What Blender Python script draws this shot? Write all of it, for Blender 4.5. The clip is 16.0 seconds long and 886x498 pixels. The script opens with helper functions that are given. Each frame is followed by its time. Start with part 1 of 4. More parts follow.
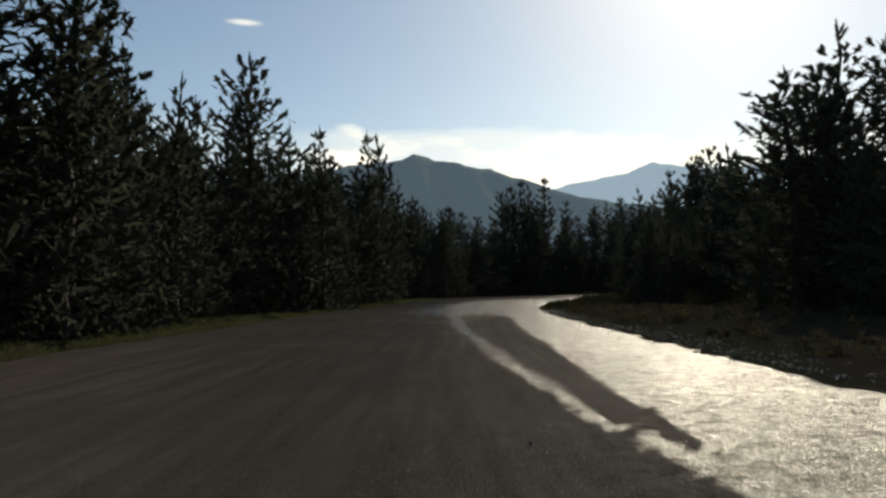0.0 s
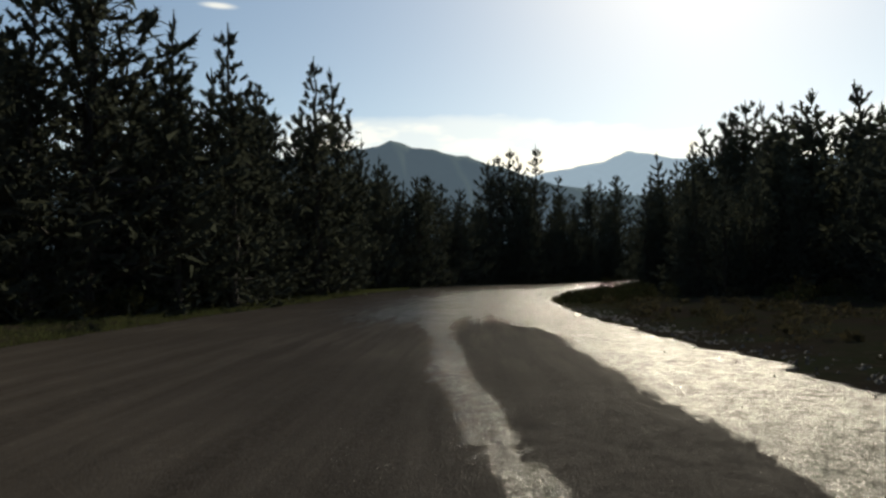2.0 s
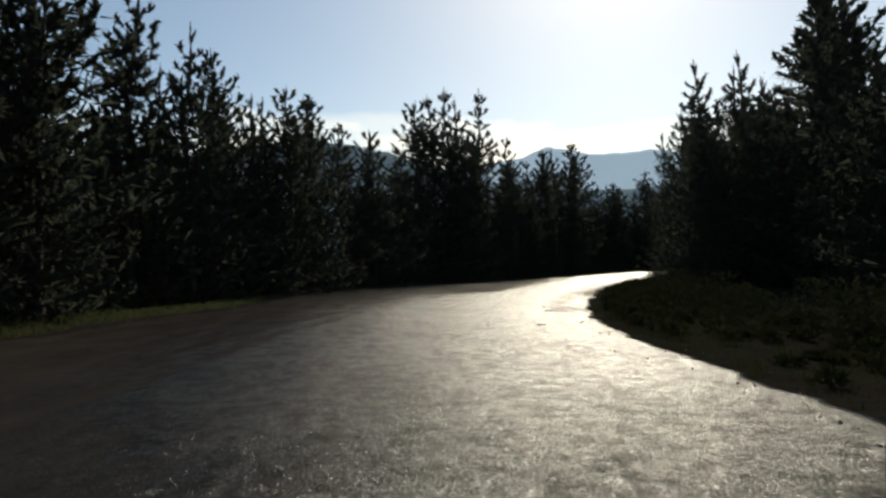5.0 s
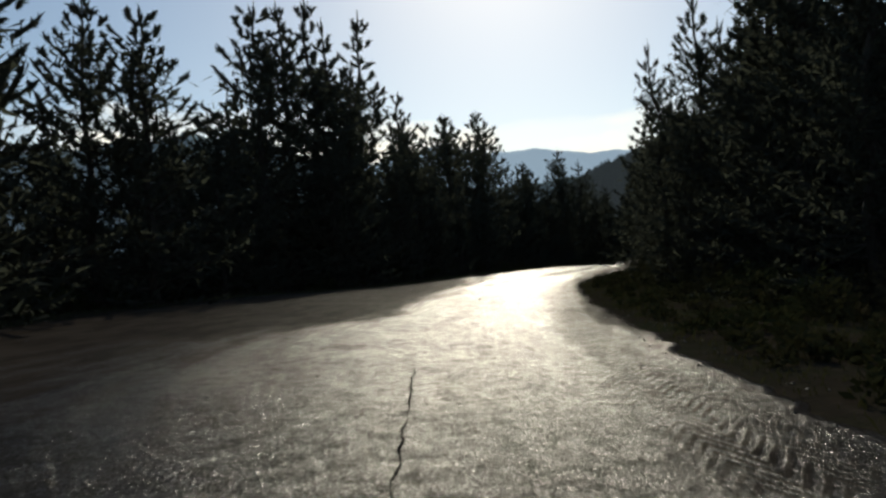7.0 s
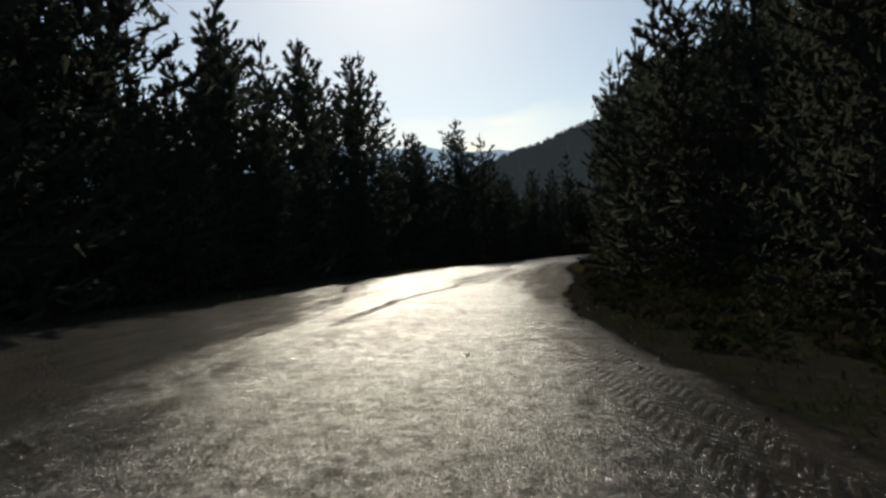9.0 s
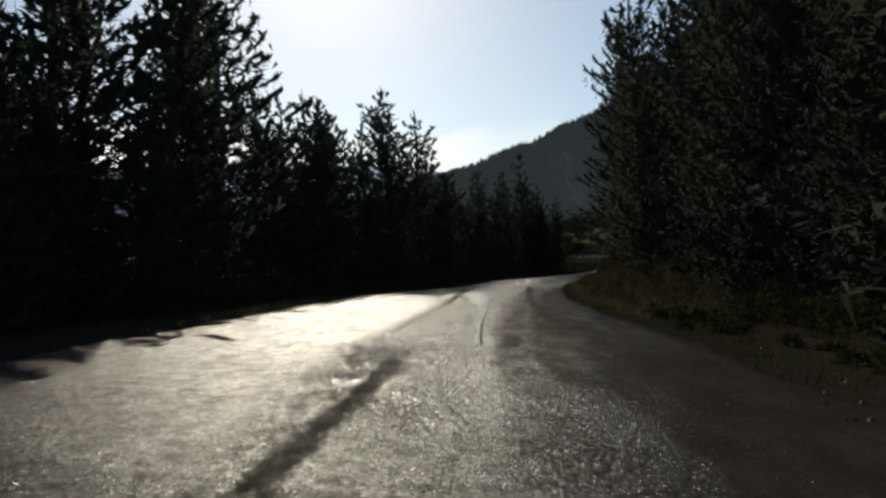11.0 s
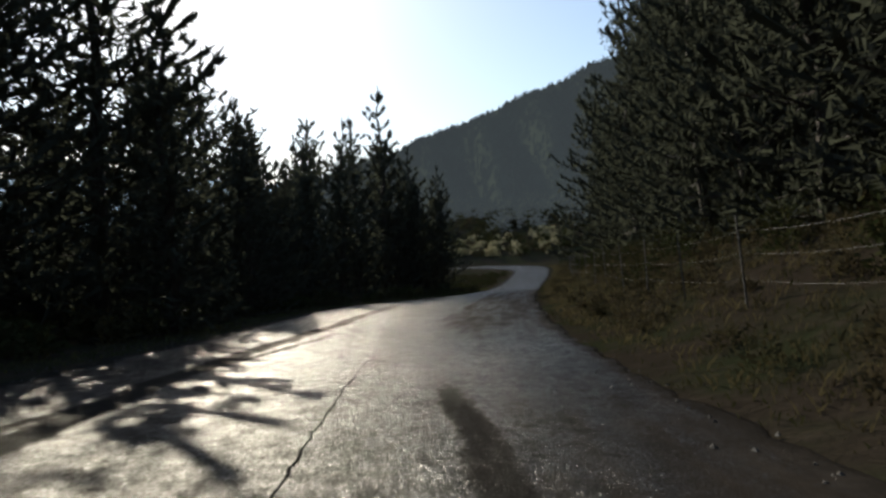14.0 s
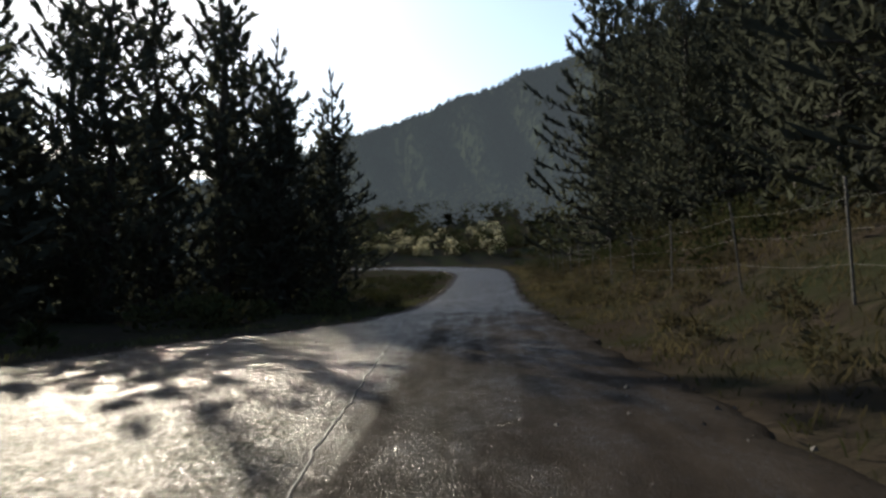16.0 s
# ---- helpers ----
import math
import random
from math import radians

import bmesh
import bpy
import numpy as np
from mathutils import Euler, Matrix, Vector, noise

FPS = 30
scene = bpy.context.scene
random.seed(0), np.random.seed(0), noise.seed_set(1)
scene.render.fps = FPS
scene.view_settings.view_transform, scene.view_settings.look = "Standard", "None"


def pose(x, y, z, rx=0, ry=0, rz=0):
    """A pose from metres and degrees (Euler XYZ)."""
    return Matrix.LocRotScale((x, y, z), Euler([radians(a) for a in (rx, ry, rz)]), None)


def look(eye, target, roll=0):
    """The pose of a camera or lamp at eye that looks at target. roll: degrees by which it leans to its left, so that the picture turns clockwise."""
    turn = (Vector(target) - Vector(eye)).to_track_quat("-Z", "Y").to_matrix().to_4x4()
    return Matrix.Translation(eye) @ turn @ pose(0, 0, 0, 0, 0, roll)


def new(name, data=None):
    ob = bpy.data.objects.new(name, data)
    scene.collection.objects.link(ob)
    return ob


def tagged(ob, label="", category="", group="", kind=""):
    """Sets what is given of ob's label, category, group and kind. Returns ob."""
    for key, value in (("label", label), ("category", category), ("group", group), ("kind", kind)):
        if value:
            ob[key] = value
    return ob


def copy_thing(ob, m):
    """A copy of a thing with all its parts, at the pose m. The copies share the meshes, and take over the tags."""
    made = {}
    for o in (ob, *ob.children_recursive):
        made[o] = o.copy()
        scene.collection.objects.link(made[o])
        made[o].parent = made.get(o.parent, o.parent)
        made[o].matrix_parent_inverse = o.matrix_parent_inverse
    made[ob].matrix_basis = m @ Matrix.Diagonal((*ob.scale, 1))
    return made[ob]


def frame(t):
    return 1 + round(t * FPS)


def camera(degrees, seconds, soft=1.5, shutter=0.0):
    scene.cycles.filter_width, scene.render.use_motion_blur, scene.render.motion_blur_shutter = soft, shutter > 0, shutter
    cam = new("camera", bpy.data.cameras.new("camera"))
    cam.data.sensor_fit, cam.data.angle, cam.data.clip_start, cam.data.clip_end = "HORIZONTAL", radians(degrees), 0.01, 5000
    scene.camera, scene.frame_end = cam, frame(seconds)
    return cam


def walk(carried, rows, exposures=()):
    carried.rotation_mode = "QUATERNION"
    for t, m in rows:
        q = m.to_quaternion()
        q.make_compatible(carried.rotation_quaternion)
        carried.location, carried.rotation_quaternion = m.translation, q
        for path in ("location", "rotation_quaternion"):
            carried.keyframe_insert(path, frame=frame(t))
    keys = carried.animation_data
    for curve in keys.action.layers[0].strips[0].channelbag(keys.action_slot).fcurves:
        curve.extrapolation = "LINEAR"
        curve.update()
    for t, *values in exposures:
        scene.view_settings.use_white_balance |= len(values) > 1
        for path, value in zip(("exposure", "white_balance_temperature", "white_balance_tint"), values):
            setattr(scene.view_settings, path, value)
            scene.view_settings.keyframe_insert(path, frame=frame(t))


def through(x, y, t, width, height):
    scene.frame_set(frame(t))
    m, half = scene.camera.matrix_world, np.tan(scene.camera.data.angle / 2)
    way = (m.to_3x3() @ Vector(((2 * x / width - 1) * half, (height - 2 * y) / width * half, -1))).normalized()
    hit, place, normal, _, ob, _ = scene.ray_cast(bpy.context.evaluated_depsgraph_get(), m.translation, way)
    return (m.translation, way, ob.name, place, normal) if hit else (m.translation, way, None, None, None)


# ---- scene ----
cam = camera(66.0, 16.0, soft=2.7, shutter=0.06)

# seconds, x, y, z, yaw, pitch, lean to the right
ROWS = [
    (0.0, 0.000, -0.000, 1.234, -0.00, 3.59, 1.29),
    (0.5, -0.033, 3.660, 1.218, -0.24, 3.68, 1.26),
    (1.0, -0.054, 7.483, 1.272, -0.65, 2.85, 1.40),
    (1.5, -0.009, 11.454, 1.257, -1.25, 3.27, 0.90),
    (2.0, 0.098, 15.605, 1.247, -1.94, 2.53, 1.18),
    (2.5, 0.247, 19.987, 1.242, -2.70, 2.62, 1.51),
    (3.0, 0.483, 24.581, 1.264, -3.54, 2.41, 1.82),
    (3.5, 0.817, 29.392, 1.250, -4.46, 2.08, 2.10),
    (4.0, 1.249, 34.368, 1.250, -5.54, 2.08, 2.27),
    (4.5, 1.797, 39.458, 1.250, -6.84, 2.08, 2.37),
    (5.0, 2.484, 44.608, 1.250, -8.45, 2.08, 2.43),
    (5.5, 3.338, 49.760, 1.280, -10.47, 2.20, 2.45),
    (6.0, 4.395, 54.853, 1.279, -12.99, 0.96, 3.07),
    (6.5, 5.642, 60.001, 1.251, -15.42, 0.85, 4.46),
    (7.0, 7.178, 65.229, 1.252, -17.62, 1.49, 3.80),
    (7.5, 8.950, 70.495, 1.241, -20.29, 1.92, 4.34),
    (8.0, 11.013, 75.750, 1.177, -23.11, 1.49, 4.38),
    (8.5, 13.410, 80.977, 1.262, -25.33, 1.43, 3.88),
    (9.0, 16.009, 86.228, 1.252, -27.28, 0.67, 3.84),
    (9.5, 18.748, 91.378, 1.250, -28.88, 2.08, 3.41),
    (10.0, 21.635, 96.476, 1.250, -30.29, 2.08, 3.20),
    (10.5, 24.684, 101.570, 1.250, -31.65, 2.08, 3.15),
    (11.0, 27.924, 106.697, 1.250, -33.07, 2.08, 3.24),
    (11.5, 31.401, 111.886, 1.252, -34.68, 1.20, 3.51),
    (12.0, 35.173, 117.156, 1.255, -36.59, 1.08, 4.44),
    (12.5, 39.280, 122.416, 1.220, -38.97, 1.20, 4.23),
    (13.0, 43.573, 127.563, 1.243, -41.17, 2.42, 4.16),
    (13.5, 48.087, 132.539, 1.257, -43.27, 2.93, 4.52),
    (14.0, 52.831, 137.369, 1.255, -45.20, 2.72, 3.49),
    (14.5, 57.731, 142.106, 1.252, -46.63, 1.77, 2.86),
    (15.0, 62.797, 146.726, 1.251, -48.06, 1.69, 2.50),
    (15.5, 67.944, 151.219, 1.248, -49.78, 2.28, 2.60),
    (16.0, 73.221, 155.546, 1.252, -51.32, 2.82, 1.80),
]


def eye_pose(x, y, z, yaw, pitch, lean):
    a, p = radians(yaw), radians(pitch)
    ahead = Vector((-math.sin(a) * math.cos(p), math.cos(a) * math.cos(p), math.sin(p)))
    return look((x, y, z), Vector((x, y, z)) + ahead, -lean)


walk(cam, [(t, eye_pose(*r)) for t, *r in ROWS],
     exposures=[(0, 0.05, 7000, 4), (3, 0.05, 7000, 4), (5.5, 0.0, 6700, 4), (7, -0.1, 6650, 4), (9, -0.15, 6650, 4), (11.5, 0.05, 6650, 4), (12.5, 0.38, 6650, 4),
                (13.5, 0.6, 6700, 5), (14.2, 0.75, 6750, 6), (16, 1.12, 6850, 8)])

# ---- light ----
SUN_AZ, SUN_EL = 24.0, 32.0  # clockwise from +y, above the horizon

world = bpy.data.worlds.new("sky")
scene.world = world
world.use_nodes = True
wn, wl = world.node_tree.nodes, world.node_tree.links
wn.clear()
w_out, w_bg = wn.new("ShaderNodeOutputWorld"), wn.new("ShaderNodeBackground")
sky = wn.new("ShaderNodeTexSky")
sky.sky_type, sky.sun_disc = "NISHITA", False
sky.sun_elevation, sky.sun_rotation = radians(SUN_EL), radians(SUN_AZ)
sky.altitude, sky.air_density, sky.dust_density, sky.ozone_density = 300, 1.0, 0.6, 0.5
w_bg.inputs["Strength"].default_value = 0.10
co = wn.new("ShaderNodeTexCoord")
sep = wn.new("ShaderNodeSeparateXYZ")
wl.new(co.outputs["Generated"], sep.inputs[0])
# a low bank of thin cloud above the ridges, torn by noise
stretch = wn.new("ShaderNodeMapping")
stretch.inputs["Scale"].default_value = (3.4, 3.4, 10.0)
wl.new(co.outputs["Generated"], stretch.inputs[0])
puff = wn.new("ShaderNodeTexNoise")
puff.inputs["Scale"].default_value, puff.inputs["Detail"].default_value = 1.7, 7
wl.new(stretch.outputs[0], puff.inputs["Vector"])


def world_math(op, a, b=None, clamp=False):
    n = wn.new("ShaderNodeMath")
    n.operation, n.use_clamp = op, clamp
    for i, v in enumerate((a, b)):
        if v is None:
            continue
        if isinstance(v, (int, float)):
            n.inputs[i].default_value = v
        else:
            wl.new(v, n.inputs[i])
    return n.outputs[0]


def world_ramp(v, lo, hi):
    n = wn.new("ShaderNodeMapRange")
    n.interpolation_type = "SMOOTHSTEP"
    n.inputs["From Min"].default_value, n.inputs["From Max"].default_value = lo, hi
    wl.new(v, n.inputs["Value"])
    return n.outputs[0]


up = world_math("ADD", sep.outputs["Z"], world_math("ADD", world_math("MULTIPLY", world_math("SUBTRACT", puff.outputs["Fac"], 0.5), 0.05), world_math("MULTIPLY", world_ramp(sep.outputs["X"], 0.08, 0.36), 0.035)))
band = world_math("MULTIPLY", world_ramp(up, 0.13, 0.17), world_math("SUBTRACT", 1.0, world_ramp(up, 0.240, 0.262)))
torn = world_math("ADD", world_ramp(puff.outputs["Fac"], 0.40, 0.58), world_math("SUBTRACT", 0.34, world_ramp(up, 0.215, 0.255)), True)
ahead = world_math("MULTIPLY", world_ramp(sep.outputs["X"], -0.24, -0.10), world_math("SUBTRACT", 1.0, world_ramp(sep.outputs["X"], 0.45, 0.62)))
ahead = world_math("MULTIPLY", world_math("ADD", ahead, 0.18), world_ramp(sep.outputs["Y"], 0.0, 0.3), True)
fac = world_math("MULTIPLY", world_math("MULTIPLY", world_math("MULTIPLY", band, torn), ahead), 1.0)
# one small wisp high on the left
wa, we = radians(-16.2), radians(21.5)
wisp = wn.new("ShaderNodeVectorMath")
wisp.operation = "SUBTRACT"
wl.new(co.outputs["Generated"], wisp.inputs[0])
wisp.inputs[1].default_value = (math.sin(wa) * math.cos(we), math.cos(wa) * math.cos(we), math.sin(we))
flat = wn.new("ShaderNodeMapping")
flat.inputs["Rotation"].default_value = (0, radians(14), 0)
flat.inputs["Scale"].default_value = (36.0, 36.0, 210.0)
wl.new(wisp.outputs[0], flat.inputs[0])
away = wn.new("ShaderNodeVectorMath")
away.operation = "LENGTH"
wl.new(flat.outputs[0], away.inputs[0])
spot = world_math("MULTIPLY", world_math("SUBTRACT", 1.0, world_ramp(away.outputs["Value"], 0.2, 1.1)), 0.6)
fac = world_math("MAXIMUM", fac, spot)
mix = wn.new("ShaderNodeMixRGB")
mix.inputs["Color2"].default_value = (12.5, 11.9, 10.9, 1)
wl.new(fac, mix.inputs["Fac"])
wl.new(sky.outputs[0], mix.inputs["Color1"])
wl.new(mix.outputs[0], w_bg.inputs["Color"])
wl.new(w_bg.outputs[0], w_out.inputs[0])

az, el = radians(SUN_AZ), radians(SUN_EL)
to_sun = Vector((math.sin(az) * math.cos(el), math.cos(az) * math.cos(el), math.sin(el)))
lamp = bpy.data.lights.new("sun", "SUN")
lamp.energy, lamp.angle, lamp.color = 5.0, radians(0.55), (1.0, 0.93, 0.82)
new("sun", lamp).matrix_world = look(to_sun * 400, (0, 0, 0))


# ---- materials ----
class Nodes:
    """A small builder for one node material."""

    def __init__(self, name):
        self.mat = bpy.data.materials.new(name)
        self.mat.use_nodes = True
        self.n, self.l = self.mat.node_tree.nodes, self.mat.node_tree.links
        self.n.clear()
        self.out = self.n.new("ShaderNodeOutputMaterial")
        self.co = self.n.new("ShaderNodeTexCoord")

    def put(self, socket, v):
        if isinstance(v, bpy.types.NodeSocket):
            self.l.new(v, socket)
        elif isinstance(v, tuple) and len(v) == 3 and socket.type == "RGBA":
            socket.default_value = (*v, 1)
        else:
            socket.default_value = v

    def noise(self, scale, detail=4, rough=0.55, stretch=(1, 1, 1), where="Object"):
        m = self.n.new("ShaderNodeMapping")
        m.inputs["Scale"].default_value = stretch
        self.l.new(self.co.outputs[where], m.inputs[0])
        t = self.n.new("ShaderNodeTexNoise")
        t.inputs["Scale"].default_value, t.inputs["Detail"].default_value = scale, detail
        t.inputs["Roughness"].default_value = rough
        self.l.new(m.outputs[0], t.inputs["Vector"])
        return t.outputs["Fac"]

    def cells(self, scale, feature="F1", out="Distance"):
        t = self.n.new("ShaderNodeTexVoronoi")
        t.feature = feature
        t.inputs["Scale"].default_value = scale
        self.l.new(self.co.outputs["Object"], t.inputs["Vector"])
        return t.outputs[out]

    def attr(self, name):
        t = self.n.new("ShaderNodeAttribute")
        t.attribute_name = name
        return t

    def math(self, op, a, b=0.0, clamp=False):
        t = self.n.new("ShaderNodeMath")
        t.operation, t.use_clamp = op, clamp
        self.put(t.inputs[0], a), self.put(t.inputs[1], b)
        return t.outputs[0]

    def ramp(self, v, lo, hi, a=0.0, b=1.0):
        t = self.n.new("ShaderNodeMapRange")
        t.interpolation_type = "SMOOTHSTEP"
        self.put(t.inputs["Value"], v)
        for k, x in (("From Min", lo), ("From Max", hi), ("To Min", a), ("To Max", b)):
            self.put(t.inputs[k], x)
        return t.outputs[0]

    def mix(self, f, a, b):
        t = self.n.new("ShaderNodeMixRGB")
        self.put(t.inputs["Fac"], f), self.put(t.inputs["Color1"], a), self.put(t.inputs["Color2"], b)
        return t.outputs[0]

    def bump(self, h, strength, distance, under=None):
        t = self.n.new("ShaderNodeBump")
        self.put(t.inputs["Strength"], strength)
        t.inputs["Distance"].default_value = distance
        self.l.new(h, t.inputs["Height"])
        if under is not None:
            self.l.new(under, t.inputs["Normal"])
        return t.outputs[0]

    def surface(self, colour, rough, normal=None, metal=0.0, spec=0.5):
        p = self.n.new("ShaderNodeBsdfPrincipled")
        self.put(p.inputs["Base Color"], colour), self.put(p.inputs["Roughness"], rough)
        p.inputs["Metallic"].default_value = metal
        self.put(p.inputs["Specular IOR Level"], spec)
        if normal is not None:
            self.l.new(normal, p.inputs["Normal"])
        self.l.new(p.outputs[0], self.out.inputs[0])
        self.p = p
        return self.mat

    def leafy(self, colour, through, share, rough=0.55):
        """Leaf: dull colour above, light let through from behind."""
        p = self.n.new("ShaderNodeBsdfDiffuse")
        self.put(p.inputs["Color"], colour)
        p.inputs["Roughness"].default_value = rough
        t = self.n.new("ShaderNodeBsdfTranslucent")
        self.put(t.inputs["Color"], through)
        self.blend(share, p.outputs[0], t.outputs[0])
        return self.mat

    def blend(self, share, a, c):
        m = self.n.new("ShaderNodeMixShader")
        self.put(m.inputs[0], share)
        self.l.new(a, m.inputs[1]), self.l.new(c, m.inputs[2])
        self.l.new(m.outputs[0], self.out.inputs[0])

    def dull(self, colour, normal=None):
        p = self.n.new("ShaderNodeBsdfDiffuse")
        self.put(p.inputs["Color"], colour)
        p.inputs["Roughness"].default_value = 0.8
        if normal is not None:
            self.l.new(normal, p.inputs["Normal"])
        self.l.new(p.outputs[0], self.out.inputs[0])
        return p.outputs[0]

    def random(self):
        return self.n.new("ShaderNodeObjectInfo").outputs["Random"]

    def island(self):
        return self.n.new("ShaderNodeNewGeometry").outputs["Random Per Island"]


def asphalt_material():
    k = Nodes("worn_asphalt")
    wet, grit, tread, along, across, damp, rubble = (k.attr(v).outputs["Fac"] for v in ("wet", "grit", "tread", "along", "across", "damp", "rubble"))

    def drawn(scale, by_along, detail=6, rough=0.62):
        """Noise drawn out along the way of the wheels."""
        lay = k.n.new("ShaderNodeCombineXYZ")
        k.l.new(across, lay.inputs[0]), k.l.new(k.math("MULTIPLY", along, by_along), lay.inputs[1])
        m = k.n.new("ShaderNodeTexNoise")
        m.inputs["Scale"].default_value, m.inputs["Detail"].default_value, m.inputs["Roughness"].default_value = scale, detail, rough
        k.l.new(lay.outputs[0], m.inputs["Vector"])
        return m.outputs["Fac"]

    edge, fine, lanes, track = drawn(2.2, 0.30), k.noise(14.0, 5, 0.65), drawn(0.6, 0.16), drawn(2.7, 0.06)
    grit = k.ramp(k.math("ADD", grit, k.math("ADD", k.math("MULTIPLY", k.math("SUBTRACT", k.noise(3.4, 6, 0.75), 0.5), 1.0), k.math("MULTIPLY", k.math("SUBTRACT", fine, 0.5), 0.7))), 0.38, 0.75)
    w = k.math("ADD", wet, k.math("MULTIPLY", k.math("SUBTRACT", edge, 0.5), 0.45))
    w = k.math("ADD", w, k.math("MULTIPLY", k.math("SUBTRACT", k.noise(1.7, 6, 0.7), 0.5), 0.36))
    w = k.math("ADD", w, k.math("MULTIPLY", k.math("SUBTRACT", lanes, 0.5), 0.4))
    w = k.math("ADD", w, k.math("MULTIPLY", k.math("SUBTRACT", track, 0.5), 0.7))
    w = k.math("ADD", w, k.math("MULTIPLY", k.math("SUBTRACT", fine, 0.5), 0.3))
    # thin runs of water where the road first turns wet
    w = k.math("ADD", w, k.math("MULTIPLY", k.math("MULTIPLY", k.math("SUBTRACT", drawn(6.5, 0.11, 5, 0.6), 0.5), 1.1), k.math("SUBTRACT", 1.0, damp)))
    # bars of a tractor's tyres, pressed in two slanting rows
    slant = k.math("MULTIPLY", k.math("ABSOLUTE", k.math("SUBTRACT", k.math("FRACT", k.math("MULTIPLY", across, 2.2)), 0.5)), 0.9)
    bars = k.math("SINE", k.math("MULTIPLY", k.math("ADD", k.math("ADD", along, slant), k.math("MULTIPLY", k.noise(2.0, 4, 0.6), 0.16)), 30.0))
    cleats = k.math("MULTIPLY", k.ramp(bars, -0.35, 0.45), tread)
    w = k.math("SUBTRACT", w, k.math("MULTIPLY", k.math("MULTIPLY", k.math("SUBTRACT", cleats, k.math("MULTIPLY", tread, 0.5)), k.ramp(k.noise(1.3, 4, 0.6), 0.35, 0.6, 0.4, 1.0)), 0.8), True)
    film = k.math("MULTIPLY", k.ramp(w, 0.2, 0.8), k.math("SUBTRACT", 1.0, k.math("MULTIPLY", grit, 0.85)))
    broad = k.noise(0.23, 5, 0.6)
    dust = k.mix(k.ramp(broad, 0.35, 0.68), (0.060, 0.050, 0.040), (0.096, 0.079, 0.063))
    dust = k.mix(k.ramp(track, 0.35, 0.65), dust, (0.044, 0.036, 0.029))
    dust = k.mix(k.ramp(fine, 0.35, 0.7), dust, (0.063, 0.052, 0.042))
    dust = k.mix(damp, dust, k.mix(k.ramp(edge, 0.35, 0.65), (0.030, 0.024, 0.019), (0.048, 0.039, 0.031)))
    tar = k.mix(k.ramp(edge, 0.35, 0.7), (0.018, 0.016, 0.014), (0.030, 0.026, 0.022))
    colour = k.mix(film, dust, tar)
    colour = k.mix(k.math("MULTIPLY", grit, 0.8), colour, (0.022, 0.019, 0.016))
    colour = k.mix(k.math("MULTIPLY", rubble, k.ramp(fine, 0.4, 0.62)), colour, (0.060, 0.049, 0.038))
    chips, specks = k.cells(72.0), k.noise(130.0, 3, 0.75)
    n1 = k.bump(chips, k.ramp(film, 0, 1, 0.6, 0.5), 0.0085)
    n2 = k.bump(specks, 0.25, 0.005, n1)
    n3 = k.bump(k.noise(1.7, 7, 0.7), k.math("ADD", 0.5, k.math("MULTIPLY", grit, 0.6)), 0.035, n2)
    lumps = k.math("ADD", k.cells(15.0), k.math("MULTIPLY", k.cells(31.0), 0.5))
    n3 = k.bump(lumps, k.math("MULTIPLY", rubble, k.ramp(k.noise(0.9, 5, 0.65), 0.36, 0.56, 0.15, 0.62)), 0.055, n3)
    n4 = k.bump(cleats, 0.22, 0.010, n3)
    rough = k.ramp(w, 0.1, 0.8, 0.50, 0.36)
    rough = k.math("ADD", rough, k.math("MULTIPLY", k.math("SUBTRACT", lanes, 0.5), 0.14))
    rough = k.math("ADD", rough, k.math("MULTIPLY", k.math("SUBTRACT", fine, 0.5), 0.12), True)
    dry = k.dull(colour, n4)
    gloss = k.n.new("ShaderNodeBsdfGlossy")
    gloss.distribution = "BECKMANN"
    gloss.inputs["Color"].default_value = (1, 0.96, 0.91, 1)
    k.put(gloss.inputs["Roughness"], rough), k.l.new(n4, gloss.inputs["Normal"])
    facet = k.n.new("ShaderNodeTexVoronoi")  # every chip of stone has its own tilt
    facet.inputs["Scale"].default_value = 46.0
    k.l.new(k.co.outputs["Object"], facet.inputs["Vector"])
    tilt = k.n.new("ShaderNodeVectorMath")
    tilt.operation = "MULTIPLY_ADD"
    k.l.new(facet.outputs["Color"], tilt.inputs[0])
    tilt.inputs[1].default_value, tilt.inputs[2].default_value = (0.75, 0.75, 0.0), (-0.375, -0.375, 0.0)
    lean = k.n.new("ShaderNodeVectorMath")
    k.l.new(tilt.outputs[0], lean.inputs[0]), k.l.new(n4, lean.inputs[1])
    unit = k.n.new("ShaderNodeVectorMath")
    unit.operation = "NORMALIZE"
    k.l.new(lean.outputs[0], unit.inputs[0])
    glint = k.n.new("ShaderNodeBsdfGlossy")
    glint.distribution = "BECKMANN"
    glint.inputs["Color"].default_value = (1, 0.97, 0.93, 1)
    k.put(glint.inputs["Roughness"], 0.20), k.l.new(unit.outputs[0], glint.inputs["Normal"])
    both = k.n.new("ShaderNodeMixShader")
    k.put(both.inputs[0], k.math("ADD", 0.52, k.math("MULTIPLY", rubble, 0.3)))
    k.l.new(gloss.outputs[0], both.inputs[1]), k.l.new(glint.outputs[0], both.inputs[2])
    shine = k.n.new("ShaderNodeFresnel")
    shine.inputs["IOR"].default_value = 1.4
    grain = k.math("MULTIPLY", k.ramp(k.noise(55.0, 4, 0.8), 0.43, 0.60, 0.12, 1.4), k.ramp(k.noise(4.2, 8, 0.85), 0.40, 0.56, 0.36, 1.2))
    share = k.math("MULTIPLY", k.math("MULTIPLY", shine.outputs[0], 0.37), grain)
